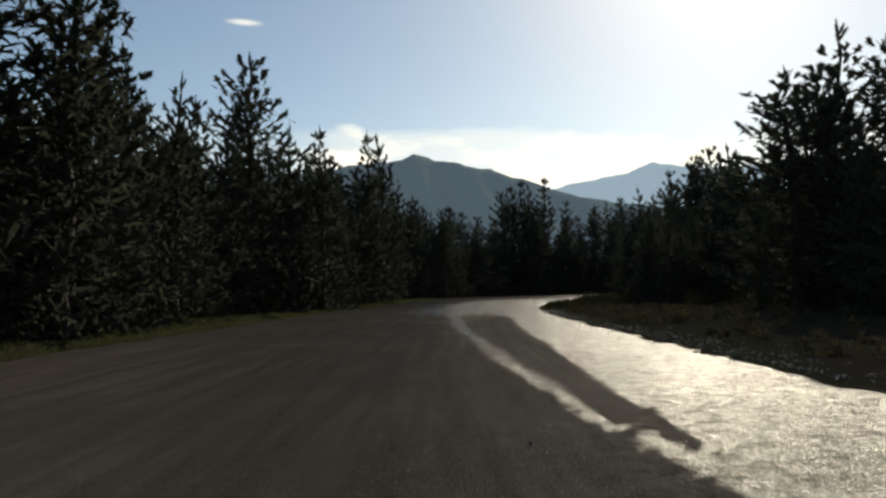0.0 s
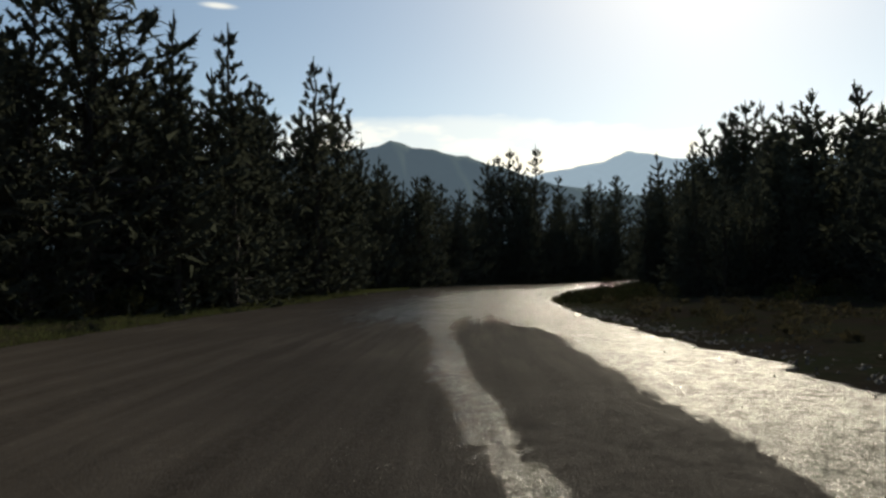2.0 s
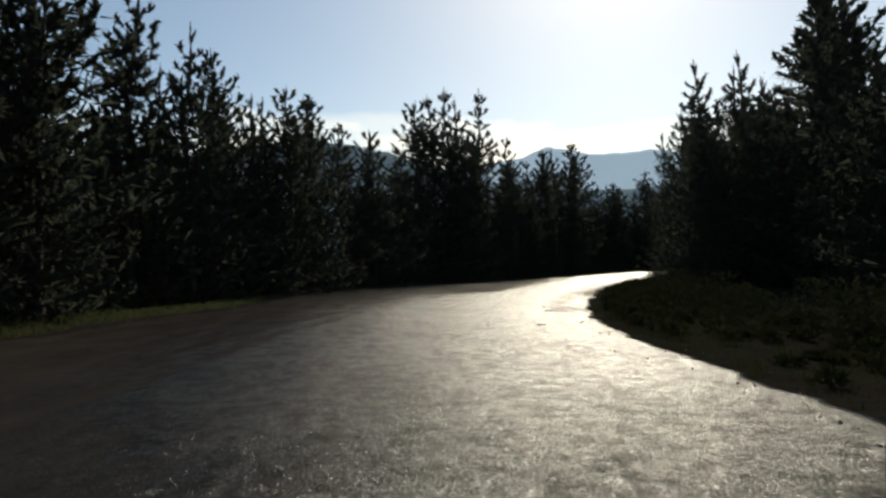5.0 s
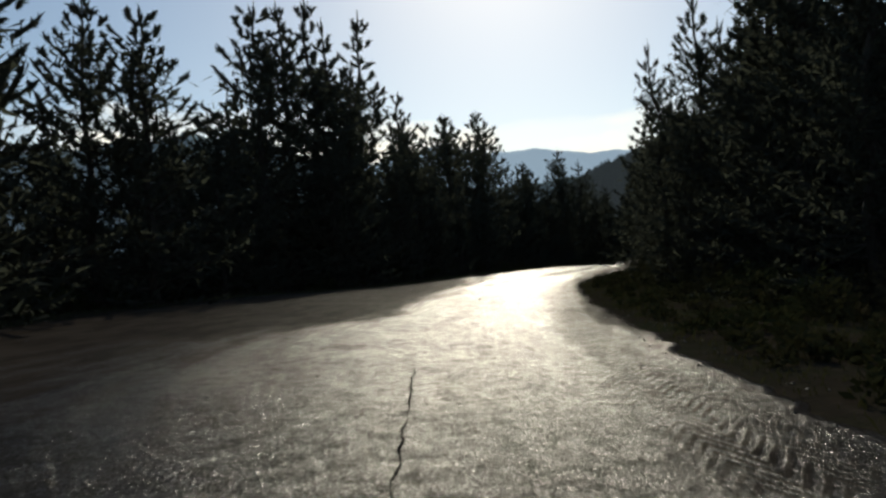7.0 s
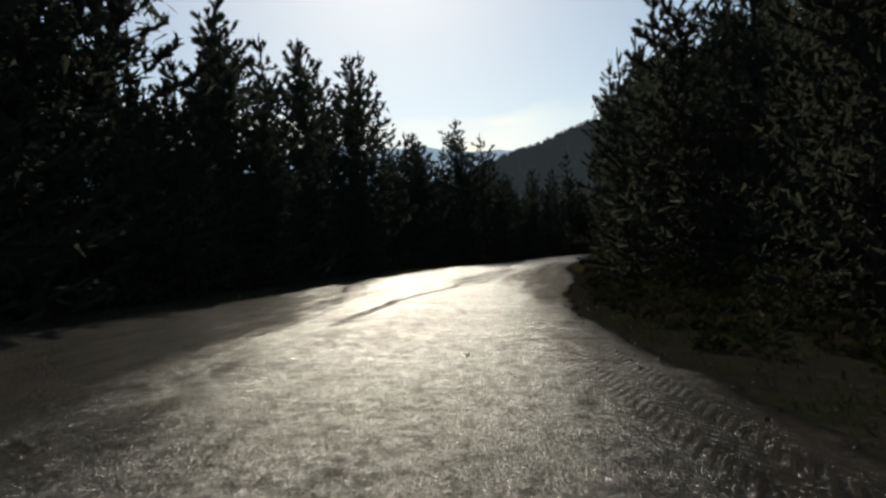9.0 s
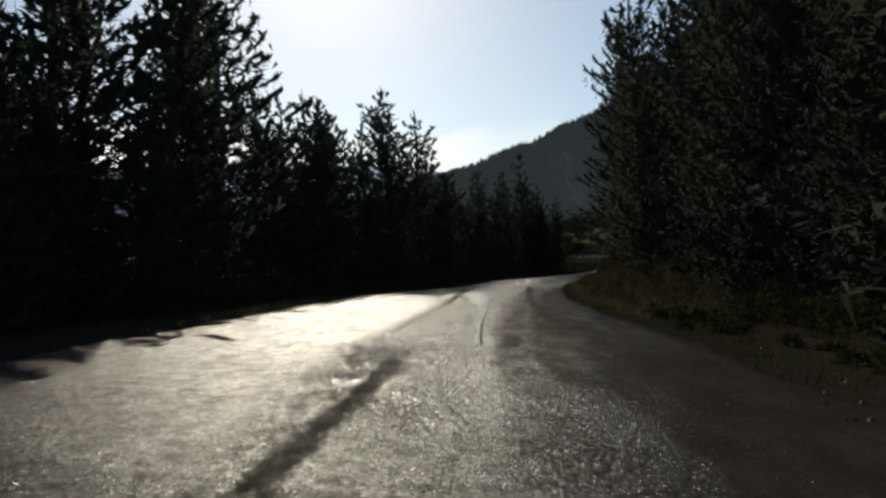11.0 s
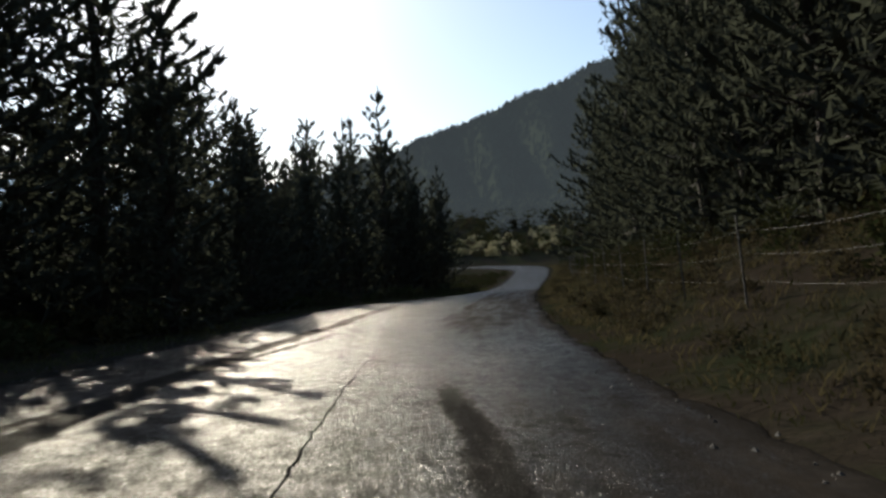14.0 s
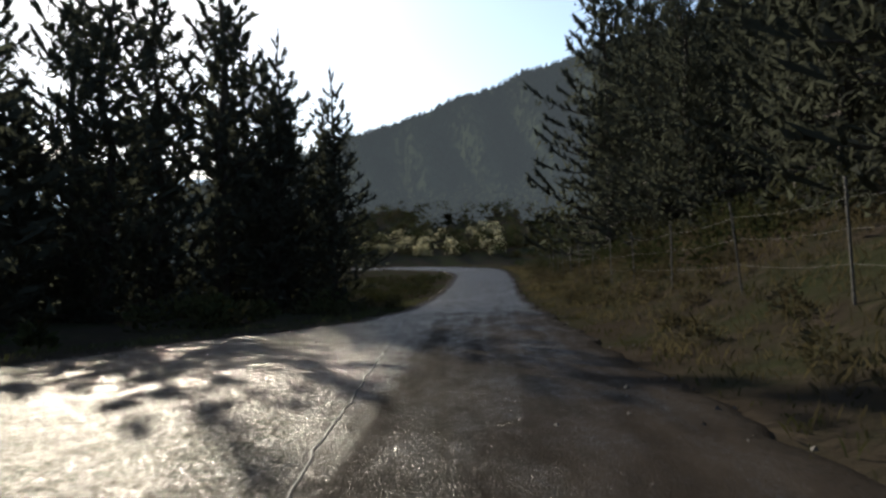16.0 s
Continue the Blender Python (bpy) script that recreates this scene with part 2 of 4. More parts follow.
    k.blend(k.math("MULTIPLY", k.ramp(film, 0.0, 1.0, 0.075, 1.0), share), dry, both.outputs[0])
    return k.mat


def soil_material():
    k = Nodes("forest_soil")
    a, b, c = k.noise(0.35, 6, 0.6), k.noise(3.0, 5, 0.65), k.noise(22.0, 4, 0.6)
    colour = k.mix(k.ramp(a, 0.4, 0.65), (0.034, 0.027, 0.020), (0.028, 0.031, 0.016))
    colour = k.mix(k.ramp(b, 0.45, 0.75), colour, (0.048, 0.038, 0.028))
    n1 = k.bump(b, 0.8, 0.08)
    k.dull(colour, k.bump(c, 0.6, 0.02, n1))
    return k.mat


def bark_material():
    k = Nodes("pine_bark")
    a, b = k.noise(5.0, 5, 0.6, (3, 3, 0.6)), k.noise(1.2, 3)
    colour = k.mix(k.ramp(a, 0.35, 0.65), (0.026, 0.021, 0.017), (0.060, 0.048, 0.038))
    colour = k.mix(k.ramp(b, 0.5, 0.8), colour, (0.06, 0.056, 0.047))
    return k.surface(colour, 0.92, k.bump(a, 0.9, 0.04), spec=0.2)


def needle_material(name, dark, light, through):
    k = Nodes(name)
    colour = k.mix(k.island(), dark, light)
    colour = k.mix(k.math("MULTIPLY", k.random(), 0.5), colour, (0.060, 0.059, 0.050))
    return k.leafy(colour, through, 0.24, 0.75)


def blade_material(name, a, b, c, through, share=0.35):
    k = Nodes(name)
    colour = k.mix(k.island(), a, b)
    colour = k.mix(k.ramp(k.noise(0.35, 4), 0.42, 0.66), colour, c)
    return k.leafy(colour, through, share, 0.6)


def plain_material(name, a, b, rough, scale=6.0, metal=0.0, relief=0.3):
    k = Nodes(name)
    t = k.noise(scale, 5, 0.6)
    return k.surface(k.mix(k.ramp(t, 0.35, 0.7), a, b), rough, k.bump(t, relief, 0.01), metal)


def hazed_material(name, ground, air, glow):
    """A far slope: its own colour, and the haze of the air in front painted on as emission."""
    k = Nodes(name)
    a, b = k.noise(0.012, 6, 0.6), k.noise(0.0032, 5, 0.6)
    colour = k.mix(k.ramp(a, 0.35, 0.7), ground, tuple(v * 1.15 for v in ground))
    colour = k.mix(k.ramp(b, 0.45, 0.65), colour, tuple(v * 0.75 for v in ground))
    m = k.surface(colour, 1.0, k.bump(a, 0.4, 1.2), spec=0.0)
    # the slope itself emits the haze colour
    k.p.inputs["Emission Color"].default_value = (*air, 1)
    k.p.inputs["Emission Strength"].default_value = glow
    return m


ASPHALT, SOIL, BARK = asphalt_material(), soil_material(), bark_material()
NEEDLES = needle_material("pine_needles", (0.044, 0.047, 0.037), (0.062, 0.066, 0.051), (0.075, 0.082, 0.058))
SCRUB = blade_material("scrub_leaves", (0.022, 0.030, 0.012), (0.050, 0.052, 0.022), (0.055, 0.042, 0.024), (0.05, 0.05, 0.02), 0.15)
GRASS = blade_material("verge_grass", (0.042, 0.049, 0.020), (0.066, 0.072, 0.030), (0.070, 0.060, 0.034), (0.09, 0.10, 0.04), 0.22)
STRAW = blade_material("dry_grass", (0.048, 0.040, 0.024), (0.085, 0.068, 0.042), (0.036, 0.037, 0.019), (0.10, 0.085, 0.045), 0.2)
PALE = blade_material("pale_broom", (0.21, 0.19, 0.125), (0.33, 0.305, 0.215), (0.10, 0.105, 0.05), (0.43, 0.40, 0.26), 0.45)
SEAL = Nodes("crack_seal")
SEAL.dull(SEAL.mix(SEAL.noise(20.0), (0.008, 0.007, 0.006), (0.018, 0.016, 0.014)))
SEAL = SEAL.mat
RIM = plain_material("worn_rim", (0.022, 0.020, 0.018), (0.036, 0.033, 0.029), 0.8, 18.0)
STONE = plain_material("gravel_stone", (0.030, 0.026, 0.022), (0.065, 0.058, 0.050), 0.8, 25.0)
TIMBER = plain_material("grey_timber", (0.045, 0.041, 0.037), (0.085, 0.077, 0.068), 0.9, 14.0)
WIRE = plain_material("galvanised_wire", (0.12, 0.115, 0.11), (0.2, 0.195, 0.19), 0.7, 30.0, 0.4, 0.05)
# emission stands in for haze: faint on the hill, strongest on the range
NEAR_HILL = hazed_material("wooded_hill", (0.021, 0.026, 0.016), (0.46, 0.55, 0.66), 0.050)
MID_RIDGE = hazed_material("wooded_ridge", (0.035, 0.045, 0.03), (0.42, 0.58, 0.80), 0.16)
FAR_RANGE = hazed_material("far_mountains", (0.06, 0.07, 0.07), (0.52, 0.68, 0.88), 0.55)


# ---- building helpers ----
def part(name, mesh, material, parent, label=""):
    ob = new(name, mesh)
    ob.parent = parent
    if material and not mesh.materials:
        mesh.materials.append(material)
    if label:
        ob["label"] = label
    return ob


def mesh_of(name, verts, faces, material=None, smooth=False):
    me = bpy.data.meshes.new(name)
    me.from_pydata(verts, [], faces)
    if smooth:
        me.polygons.foreach_set("use_smooth", [True] * len(me.polygons))
    if material:
        me.materials.append(material)
    me.update()
    return me


def tube(points, radii, sides=7):
    """Vertices and faces of a tapered tube along points."""
    verts, faces = [], []
    for i, (p, r) in enumerate(zip(points, radii)):
        a, b = points[max(i - 1, 0)], points[min(i + 1, len(points) - 1)]
        d = (Vector(b) - Vector(a)).normalized()
        u = d.orthogonal().normalized()
        v = d.cross(u)
        for k in range(sides):
            t = 2 * math.pi * k / sides
            verts.append(tuple(Vector(p) + (u * math.cos(t) + v * math.sin(t)) * r))
    for i in range(len(points) - 1):
        for k in range(sides):
            j = (k + 1) % sides
            faces.append((i * sides + k, i * sides + j, (i + 1) * sides + j, (i + 1) * sides + k))
    faces.append(tuple(reversed(range(sides))))
    faces.append(tuple((len(points) - 1) * sides + k for k in range(sides)))
    return verts, faces


def join(pieces):
    verts, faces = [], []
    for v, f in pieces:
        n = len(verts)
        verts += v
        faces += [tuple(i + n for i in q) for q in f]
    return verts, faces


# ---- the road's line: a centre line with height, bank and both edges ----
CENTRE = [(0, -60), (0, -40), (0, -20), (0, 0), (-0.05, 7.5), (0.1, 15.6), (0.48, 24.6), (1.25, 34.4), (2.5, 44.6),
          (4.4, 54.9), (7.2, 65.2), (11, 75.75), (16, 86.2), (21.6, 96.5), (27.9, 106.7), (35.2, 117.2), (43.6, 127.6),
          (52.8, 137.4), (62.8, 146.7), (73.2, 155.5), (85, 164.3), (98, 173.5), (112, 183), (124, 192), (133, 202),
          (138.5, 213.5), (141, 226), (141, 239), (138, 252), (133, 266)]


def spline(pts, step):
    p = [Vector(q) for q in pts]
    out = []
    for i in range(1, len(p) - 2):
        n = max(2, int((p[i + 1] - p[i]).length / step))
        for k in range(n):
            t = k / n
            a, b, c, d = p[i - 1:i + 3]
            out.append(0.5 * (2 * b + (c - a) * t + (2 * a - 5 * b + 4 * c - d) * t * t + (3 * b - a - 3 * c + d) * t ** 3))
    return np.array([tuple(q) for q in out])


LINE = spline(CENTRE, 0.5)
STEP = np.concatenate([[0], np.cumsum(np.hypot(*np.diff(LINE, axis=0).T))])
S_LINE = STEP - STEP[np.argmin(np.hypot(LINE[:, 0], LINE[:, 1]))]  # 0 at the start of the drive
TANG = np.gradient(LINE, axis=0)
TANG /= np.hypot(TANG[:, 0], TANG[:, 1])[:, None]
S_END = S_LINE[-1]


def table(s, *pairs):
    return np.interp(s, [p[0] for p in pairs], [p[1] for p in pairs])


def left_edge(s):
    return table(s, (-60, -9), (0, -9), (40, -9.0), (50, -8.5), (66, -8.9), (75, -10.8), (86, -11.6), (95, -11.4), (99, -9.6),
                 (103, -8.2), (112, -7.6), (122, -7.1), (131, -6.9), (141, -7.1), (150, -7.5), (160, -6.6), (170, -7.0), (178, -7.6), (186, -7.8), (191, -6.2), (197, -3.2), (203, -2.65), (400, -2.6))


def right_edge(s):
    return table(s, (-60, 4.9), (8, 5.0), (11, 4.9), (17, 4.9), (29, 4.4), (37, 3.95), (50, 3.6), (58, 3.05), (64, 2.8), (79, 3.1), (86, 2.75),
                 (95, 2.6), (102, 2.4), (109, 2.75), (118, 3.8), (126, 4.1), (138, 3.4), (146, 3.0), (154, 2.65), (163, 2.2), (180, 2.3), (190, 2.1), (400, 2.0))


def bank(s):
    return np.tan(np.radians(table(s, (0, 0.1), (25, 0.3), (45, 1.2), (60, 2.9), (90, 2.6), (108, 2.1), (125, 2.9), (145, 2.9), (165, 1.4), (185, 0.6), (200, -0.8), (212, -3.5), (400, -3.5))))


def rise(s):
    return table(s, (170, 0), (195, 0.3), (205, 0.35), (214, 0.55), (222, 0.95), (228, 1.35), (245, 2.3), (270, 3.3), (400, 6.0))


def place(s, lat, z=0.0):
    """World place of a point s metres along the road, lat metres to the right of its centre line, z above it."""
    s, lat = np.asarray(s, float), np.asarray(lat, float)
    x, y = np.interp(s, S_LINE, LINE[:, 0]), np.interp(s, S_LINE, LINE[:, 1])
    tx, ty = np.interp(s, S_LINE, TANG[:, 0]), np.interp(s, S_LINE, TANG[:, 1])
    return np.stack([x + ty * lat, y - tx * lat, rise(s) - bank(s) * lat + z], -1)


def locate(x, y):
    """s and lat of places in the plan."""
    x, y = np.atleast_1d(x).astype(float), np.atleast_1d(y).astype(float)
    s, lat = np.zeros(len(x)), np.zeros(len(x))
    for i in range(0, len(x), 4000):
        dx, dy = x[i:i + 4000, None] - LINE[None, :, 0], y[i:i + 4000, None] - LINE[None, :, 1]
        j = np.argmin(dx * dx + dy * dy, axis=1)
        k = np.arange(len(j))
        s[i:i + 4000] = S_LINE[j] + dx[k, j] * TANG[j, 0] + dy[k, j] * TANG[j, 1]
        lat[i:i + 4000] = dx[k, j] * TANG[j, 1] - dy[k, j] * TANG[j, 0]
    return s, lat


def smooth(a, b, v):
    t = np.clip((v - a) / (b - a), 0, 1)
    return t * t * (3 - 2 * t)


def waves(x, y):
    return (np.sin(x * 0.71 + 1.3) * np.cos(y * 0.53) + np.sin(x * 1.9 + y * 1.3) * 0.5 + np.cos(x * 0.23 - y * 0.31) * 1.2
            + np.sin(x * 3.7 - y * 2.9) * 0.25)


def ground_z(x, y):
    x, y = np.atleast_1d(x).astype(float), np.atleast_1d(y).astype(float)
    s, lat = locate(x, y)
    lo, hi = left_edge(s), right_edge(s)
    z = rise(s) - bank(s) * np.clip(lat, lo - 1.5, hi + 1.5)
    out = np.maximum(lo - lat, lat - hi)  # metres beyond the edge
    far = 1 - smooth(40, 220, out)
    z = z * far
    z += 0.055 * waves(x, y) * smooth(0.3, 3.0, out) * far
    z += smooth(0.2, 5.5, lat - hi) * 2.1 * smooth(128, 150, s) * (1 - smooth(205, 235, s)) * (1 - smooth(30, 80, out))  # cut bank
    r, a = np.hypot(x - 73, y - 155), np.degrees(np.arctan2(x - 73, y - 155))
    z += (0.28 * np.clip(r - 102, 0, 46) + 0.09 * np.clip(r - 148, 0, 220)) * smooth(2, 9, out) * smooth(28, 40, a) * (1 - smooth(95, 120, a))  # the foot of the hill
    z += smooth(0.5, 6.0, lo - lat) * 0.5 * (1 - smooth(-5, 60, s)) * far  # low verge bank
    z -= 0.10 * (1 - smooth(-0.55, -0.05, out))
    return z


def on_ground(s, lat):
    p = place(s, lat)
    p[..., 2] = ground_z(p[..., 0].ravel(), p[..., 1].ravel()).reshape(p[..., 2].shape)
    return p


# ---- ground, road ----
def axis(lo, hi, step, far):
    mid = list(np.arange(lo, hi + 0.01, step))
    a, b, d = lo, hi, step
    head, tail = [], []
    while b < far:
        d *= 1.35
        a, b = a - d, b + d
        head.append(a), tail.append(b)
    return np.array(head[::-1] + mid + tail)


def build_ground():
    xs, ys = axis(-45, 175, 1.4, 4800), axis(-30, 275, 1.4, 4800)
    gx, gy = np.meshgrid(xs, ys)
    z = ground_z(gx.ravel(), gy.ravel())
    verts = np.stack([gx.ravel(), gy.ravel(), z], 1)
    nx, ny = len(xs), len(ys)
    i = np.arange(nx * ny).reshape(ny, nx)
    faces = np.stack([i[:-1, :-1], i[:-1, 1:], i[1:, 1:], i[1:, :-1]], -1).reshape(-1, 4)
    me = mesh_of("ground", verts.tolist(), faces.tolist(), SOIL, True)
    tagged(new("ground", me), "brown forest soil with leaf litter and thin grass", "ground", kind="structure")


def streak(s, lat, line, half, ends=0.4, soft=0.25):
    """1 inside a band of half width round a line of (s, lat) pairs, soft at its rim, 0 past its ends."""
    c = np.interp(s, [p[0] for p in line], [p[1] for p in line])
    inside = (1 - smooth(half * (1 - soft), half * (1 + soft), np.abs(lat - c)))
    return inside * smooth(line[0][0] - ends, line[0][0] + ends, s) * (1 - smooth(line[-1][0] - ends, line[-1][0] + ends, s))


def build_road():
    rows = np.arange(-45, S_END - 2, 0.36)
    cols = np.linspace(0, 1, 112)
    s = np.repeat(rows[:, None], len(cols), 1)
    lo, hi = left_edge(rows)[:, None], right_edge(rows)[:, None]
    ragged = 0.05 * np.sin(rows * 1.1) + 0.05 * np.sin(rows * 3.3 + 1) + 0.05 * np.sin(rows * 7.1)
    broken = (0.10 * np.sin(rows * 1.7 + 2) + 0.08 * np.sin(rows * 4.3) + 0.07 * np.sin(rows * 9.7)) * np.maximum(1 - smooth(40, 52, rows), 0.5 * smooth(56, 62, rows) * (1 - smooth(84, 92, rows)))
    lo, hi = lo + ragged[:, None], hi + (np.roll(ragged, 37) + broken)[:, None]
    lat = lo + (hi - lo) * cols[None]
    p = place(s, lat, 0.012)
    # ruts and the worn crown
    p[..., 2] += 0.012 * np.sin(s * 0.9) * np.sin(lat * 1.1) + 0.006 * np.sin(s * 2.3 + lat)
    p[:, 0, 2] -= 0.16
    p[:, -1, 2] -= 0.16
    # dry and dusty at first; a wet band along the right edge and a trickle that joins it
    wet = table(s.ravel(), (-45, 0.0), (30, 0.76), (43, 0.70), (60, 0.72), (110, 0.72), (140, 0.66), (158, 0.66), (168, 0.72), (188, 0.74), (205, 0.4), (214, 0.0), (300, 0.0)).reshape(s.shape)
    wet = wet * (1 - 0.7 * (1 - smooth(-9.0, 0.5, lat)) * (1 - smooth(108, 124, s)))
    wet = wet * (1 - 0.92 * smooth(0.5, 2.1, lat) * smooth(64, 76, s))
    wet = wet * (1 - 0.76 * smooth(-0.3, 0.5, lat) * smooth(114, 124, s) * (1 - smooth(160, 175, s)))
    wet = wet * (1 - 0.68 * smooth(-1.35, -0.75, lat) * smooth(165, 176, s))
    wet = wet * (1 - 0.6 * (1 - smooth(-5.5, -0.8, lat)) * smooth(78, 88, s) * (1 - smooth(90, 99, s)))
    # the water begins in ragged tongues, drawn out by the wheels
    front = np.interp(lat, [-9, -5, -3, -2.1, -1.3, -0.9, -0.2, 0.1, 0.45, 0.75, 1.0, 1.25, 1.45, 1.7, 2.0, 2.3], [42, 38, 34.8, 33.6, 35.2, 33.4, 34.6, 35.2, 35.0, 34.8, 35.2, 35.6, 33.2, 34.0, 33.0, 32.0])
    comb = 0.5 + 0.5 * np.sin(lat * 8.3 + 0.6 * np.sin(lat * 2.9 + 1.0) + 0.04 * s)
    front = front + 4.5 * comb ** 3 * (0.5 + 0.5 * np.sin(lat * 2.3 + 0.4)) + 3.4 * np.maximum(np.sin(lat * 21.0 + 1.5 * np.sin(lat * 4.7)), 0) ** 2 * (0.5 + 0.5 * np.sin(lat * 6.1 + 2)) - 1.0 + 0.7 * np.sin(lat * 31.0 + s * 0.6) + 0.4 * np.sin(s * 4.1 + lat * 7.0)
    wet = wet * (0.08 * smooth(-2.2, 0.0, s - front) + 0.77 * smooth(-0.4, 0.8, s - front) + 0.15 * smooth(0.3, 6.0, s - front))
    jag = 0.05 * np.sin(s * 3.1) + 0.10 * np.sin(s * 1.3) + 0.06 * np.sin(s * 2.1 + 1)
    border = np.interp(s, [-45, 6, 9, 15, 22, 25, 30, 33, 37, 42, 46, 51], [2.0, 2.03, 2.05, 2.2, 2.1, 2.05, 2.07, 1.98, 1.62, 1.0, 0.4, -4.0]) + jag * 0.3 + 0.04 * np.sin(s * 8.7)
    wet = np.maximum(wet, (0.95 - 0.25 * smooth(38, 46, s)) * smooth(-0.07 - 0.35 * smooth(32, 36, s), 0.12 + 0.45 * smooth(32, 36, s), lat - border))
    trickle = [(-2, 2.1), (4, 1.95), (5, 1.79), (5.8, 1.68), (6.4, 1.52), (7.2, 1.43), (9.4, 1.26), (12.5, 1.02), (15, 0.87), (18.4, 0.63), (24.9, -0.03), (27.3, -0.15), (29.2, -0.25), (31.8, -0.5), (33.5, -0.72), (36, -0.9)]
    wide = np.interp(s, [5, 5.8, 6.4, 7.2, 9.4, 12.5, 18, 25, 27.3, 29.2, 32, 34, 36], [0.17, 0.14, 0.09, 0.12, 0.16, 0.15, 0.18, 0.28, 0.30, 0.22, 0.33, 0.46, 0.6])
    wet = np.maximum(wet, 0.74 * streak(s, lat + jag * 0.2, trickle, wide))
    wet = wet - 0.42 * streak(s, lat, [(22.6, 2.16), (27, 2.16), (32, 2.14)], 0.15, 0.8, 0.5)
    # mud, dull and rough, off the line of the wheels
    mud = smooth(1.1, 1.9, lat) * smooth(72, 82, s) * (1 - smooth(150, 165, s))
    mud = np.maximum(mud, (1 - smooth(-3.4 + 0.3 * np.sin(s * 0.7) + 0.25 * np.sin(s * 2.9), -1.5 + 0.3 * np.sin(s * 1.9), lat)) * smooth(76, 83, s) * (1 - 0.45 * smooth(90, 96, s) - 0.55 * smooth(98, 112, s)))
    mud = np.maximum(mud, 0.7 * smooth(-1.3, -0.6, lat) * smooth(164, 172, s) * (1 - smooth(194, 204, s)))
    mud = np.maximum(mud, 0.8 * smooth(0.0, 0.8, lat) * smooth(114, 122, s) * (1 - smooth(150, 165, s)))
    wet = wet - 0.38 * mud + 0.1 * (1 - smooth(-1.6, -1.0, lat)) * smooth(160, 168, s) * (1 - smooth(194, 204, s))
    wet = wet + 0.22 * streak(s, lat, [(116, -0.8), (136, -0.8)], 1.0, 4.0, 0.6)
    # shoulders: grit and broken edge; the long trench that was filled; ruts and worn patches
    grit = np.maximum(1 - smooth(0.1, 0.9, lat - lo), (0.7 - 0.3 * smooth(54, 60, s) * (1 - smooth(88, 94, s))) * (1 - smooth(0.1, 0.7, hi - lat)))
    grit = grit * smooth(46, 60, s)
    for line, half in (
            ([(137, -1.6), (140.4, -1.85), (145.4, -2.3), (150.1, -2.9), (153.4, -3.4), (160.3, -4.0), (165.6, -4.3), (172.7, -4.25), (178, -4.4), (186, -4.6)],
             np.interp(s, [137, 142, 150, 160, 180], [0.3, 0.2, 0.3, 0.27, 0.33])),
            ([(136, -6.1), (141, -6.45), (144, -6.5), (149, -7.4), (154, -8.0)], 0.26),
            ([(127.5, 2.1), (131, 1.85), (136.4, 1.68), (139.6, 1.5), (144.2, 1.29), (149, 0.95), (155, 0.45), (161, -0.3)], 0.21),
            ([(92, -3.2), (96, -2.95), (101, -2.45), (108, -2.2), (115, -1.2), (124, -0.9)], 0.2),
            ([(132, -6.0), (140, -5.6), (148, -5.6), (153, -4.6), (170, -3.4)], 0.12),
            ([(75.4, -2.5), (77.4, -1.9)], 0.75), ([(80.5, -3.2), (82.6, -2.6)], 0.45), ([(79.4, -0.7), (80.6, -0.8)], 0.2), ([(97.6, -1.0), (100.4, -1.3)], 0.16), ([(91.5, -0.4), (92.2, -0.2)], 0.2), ([(90, 0.9), (93.4, 1.1)], 0.16), ([(93, 1.0), (95.5, 1.0)], 0.18),
            ([(145.2, -1.1), (146.2, -1.1)], 0.62), ([(158, -0.1), (161.2, -0.35)], 0.15)):
        grit = np.maximum(grit, streak(s, lat + jag * (0.7 if line[-1][0] - line[0][0] < 4 else 0.3), line, half, 1.1 if line[-1][0] - line[0][0] < 4 else 2.5, 0.75) * (0.95 if line[0][0] == 137 else 0.58 if line[-1][0] - line[0][0] < 4 else 0.30 + 0.48 * smooth(98, 104, s) if line[0][0] == 92 else 0.75 + 0.15 * smooth(133, 141, s) if line[0][0] == 127.5 else 0.9))
    tread = np.zeros_like(s)
    for line, half in (([(66, 1.95), (78, 1.85), (90, 1.85), (106, 1.7)], 0.44), ([(22.6, 2.16), (27, 2.16), (32, 2.14)], 0.17), ([(31, 0.22), (33, 0.3), (37, 0.45)], 0.3), ([(7.5, 1.52), (9.4, 1.36), (12.5, 1.12), (16, 0.88)], 0.16),
                       ([(168, -2.6), (182, -2.2)], 0.9)):
        tread = np.maximum(tread, streak(s, lat, line, half, 0.8, 0.6) * (0.3 if half == 0.9 else 0.75 if half == 0.3 else 0.7 if half == 0.16 else 1.0))
    # broken, stony surface: a wedge that narrows into the trench, and the worn left side farther on
    rubble = streak(s, lat, [(118, -0.9), (124, -1.0), (130, -0.85), (136, -0.9), (141, -1.4), (146, -2.2)], np.interp(s, [118, 124, 136, 141, 146], [0.9, 1.1, 0.95, 0.45, 0.2]), 2.5, 0.5)
    rubble = np.maximum(rubble, 0.42 * smooth(162, 170, s) * (1 - smooth(196, 204, s)) * (1 - smooth(-1.35, -0.75, lat)))
    rubble = np.maximum(rubble, 0.45 * smooth(90, 96, s) * (1 - smooth(112, 122, s)) * (1 - smooth(-5.0, -2.5, lat)))
    rubble = np.maximum(rubble, 0.35 * smooth(0.2, 0.6, lat) * smooth(112, 120, s) * (1 - smooth(140, 156, s)))
    n, m = s.shape
    i = np.arange(n * m).reshape(n, m)
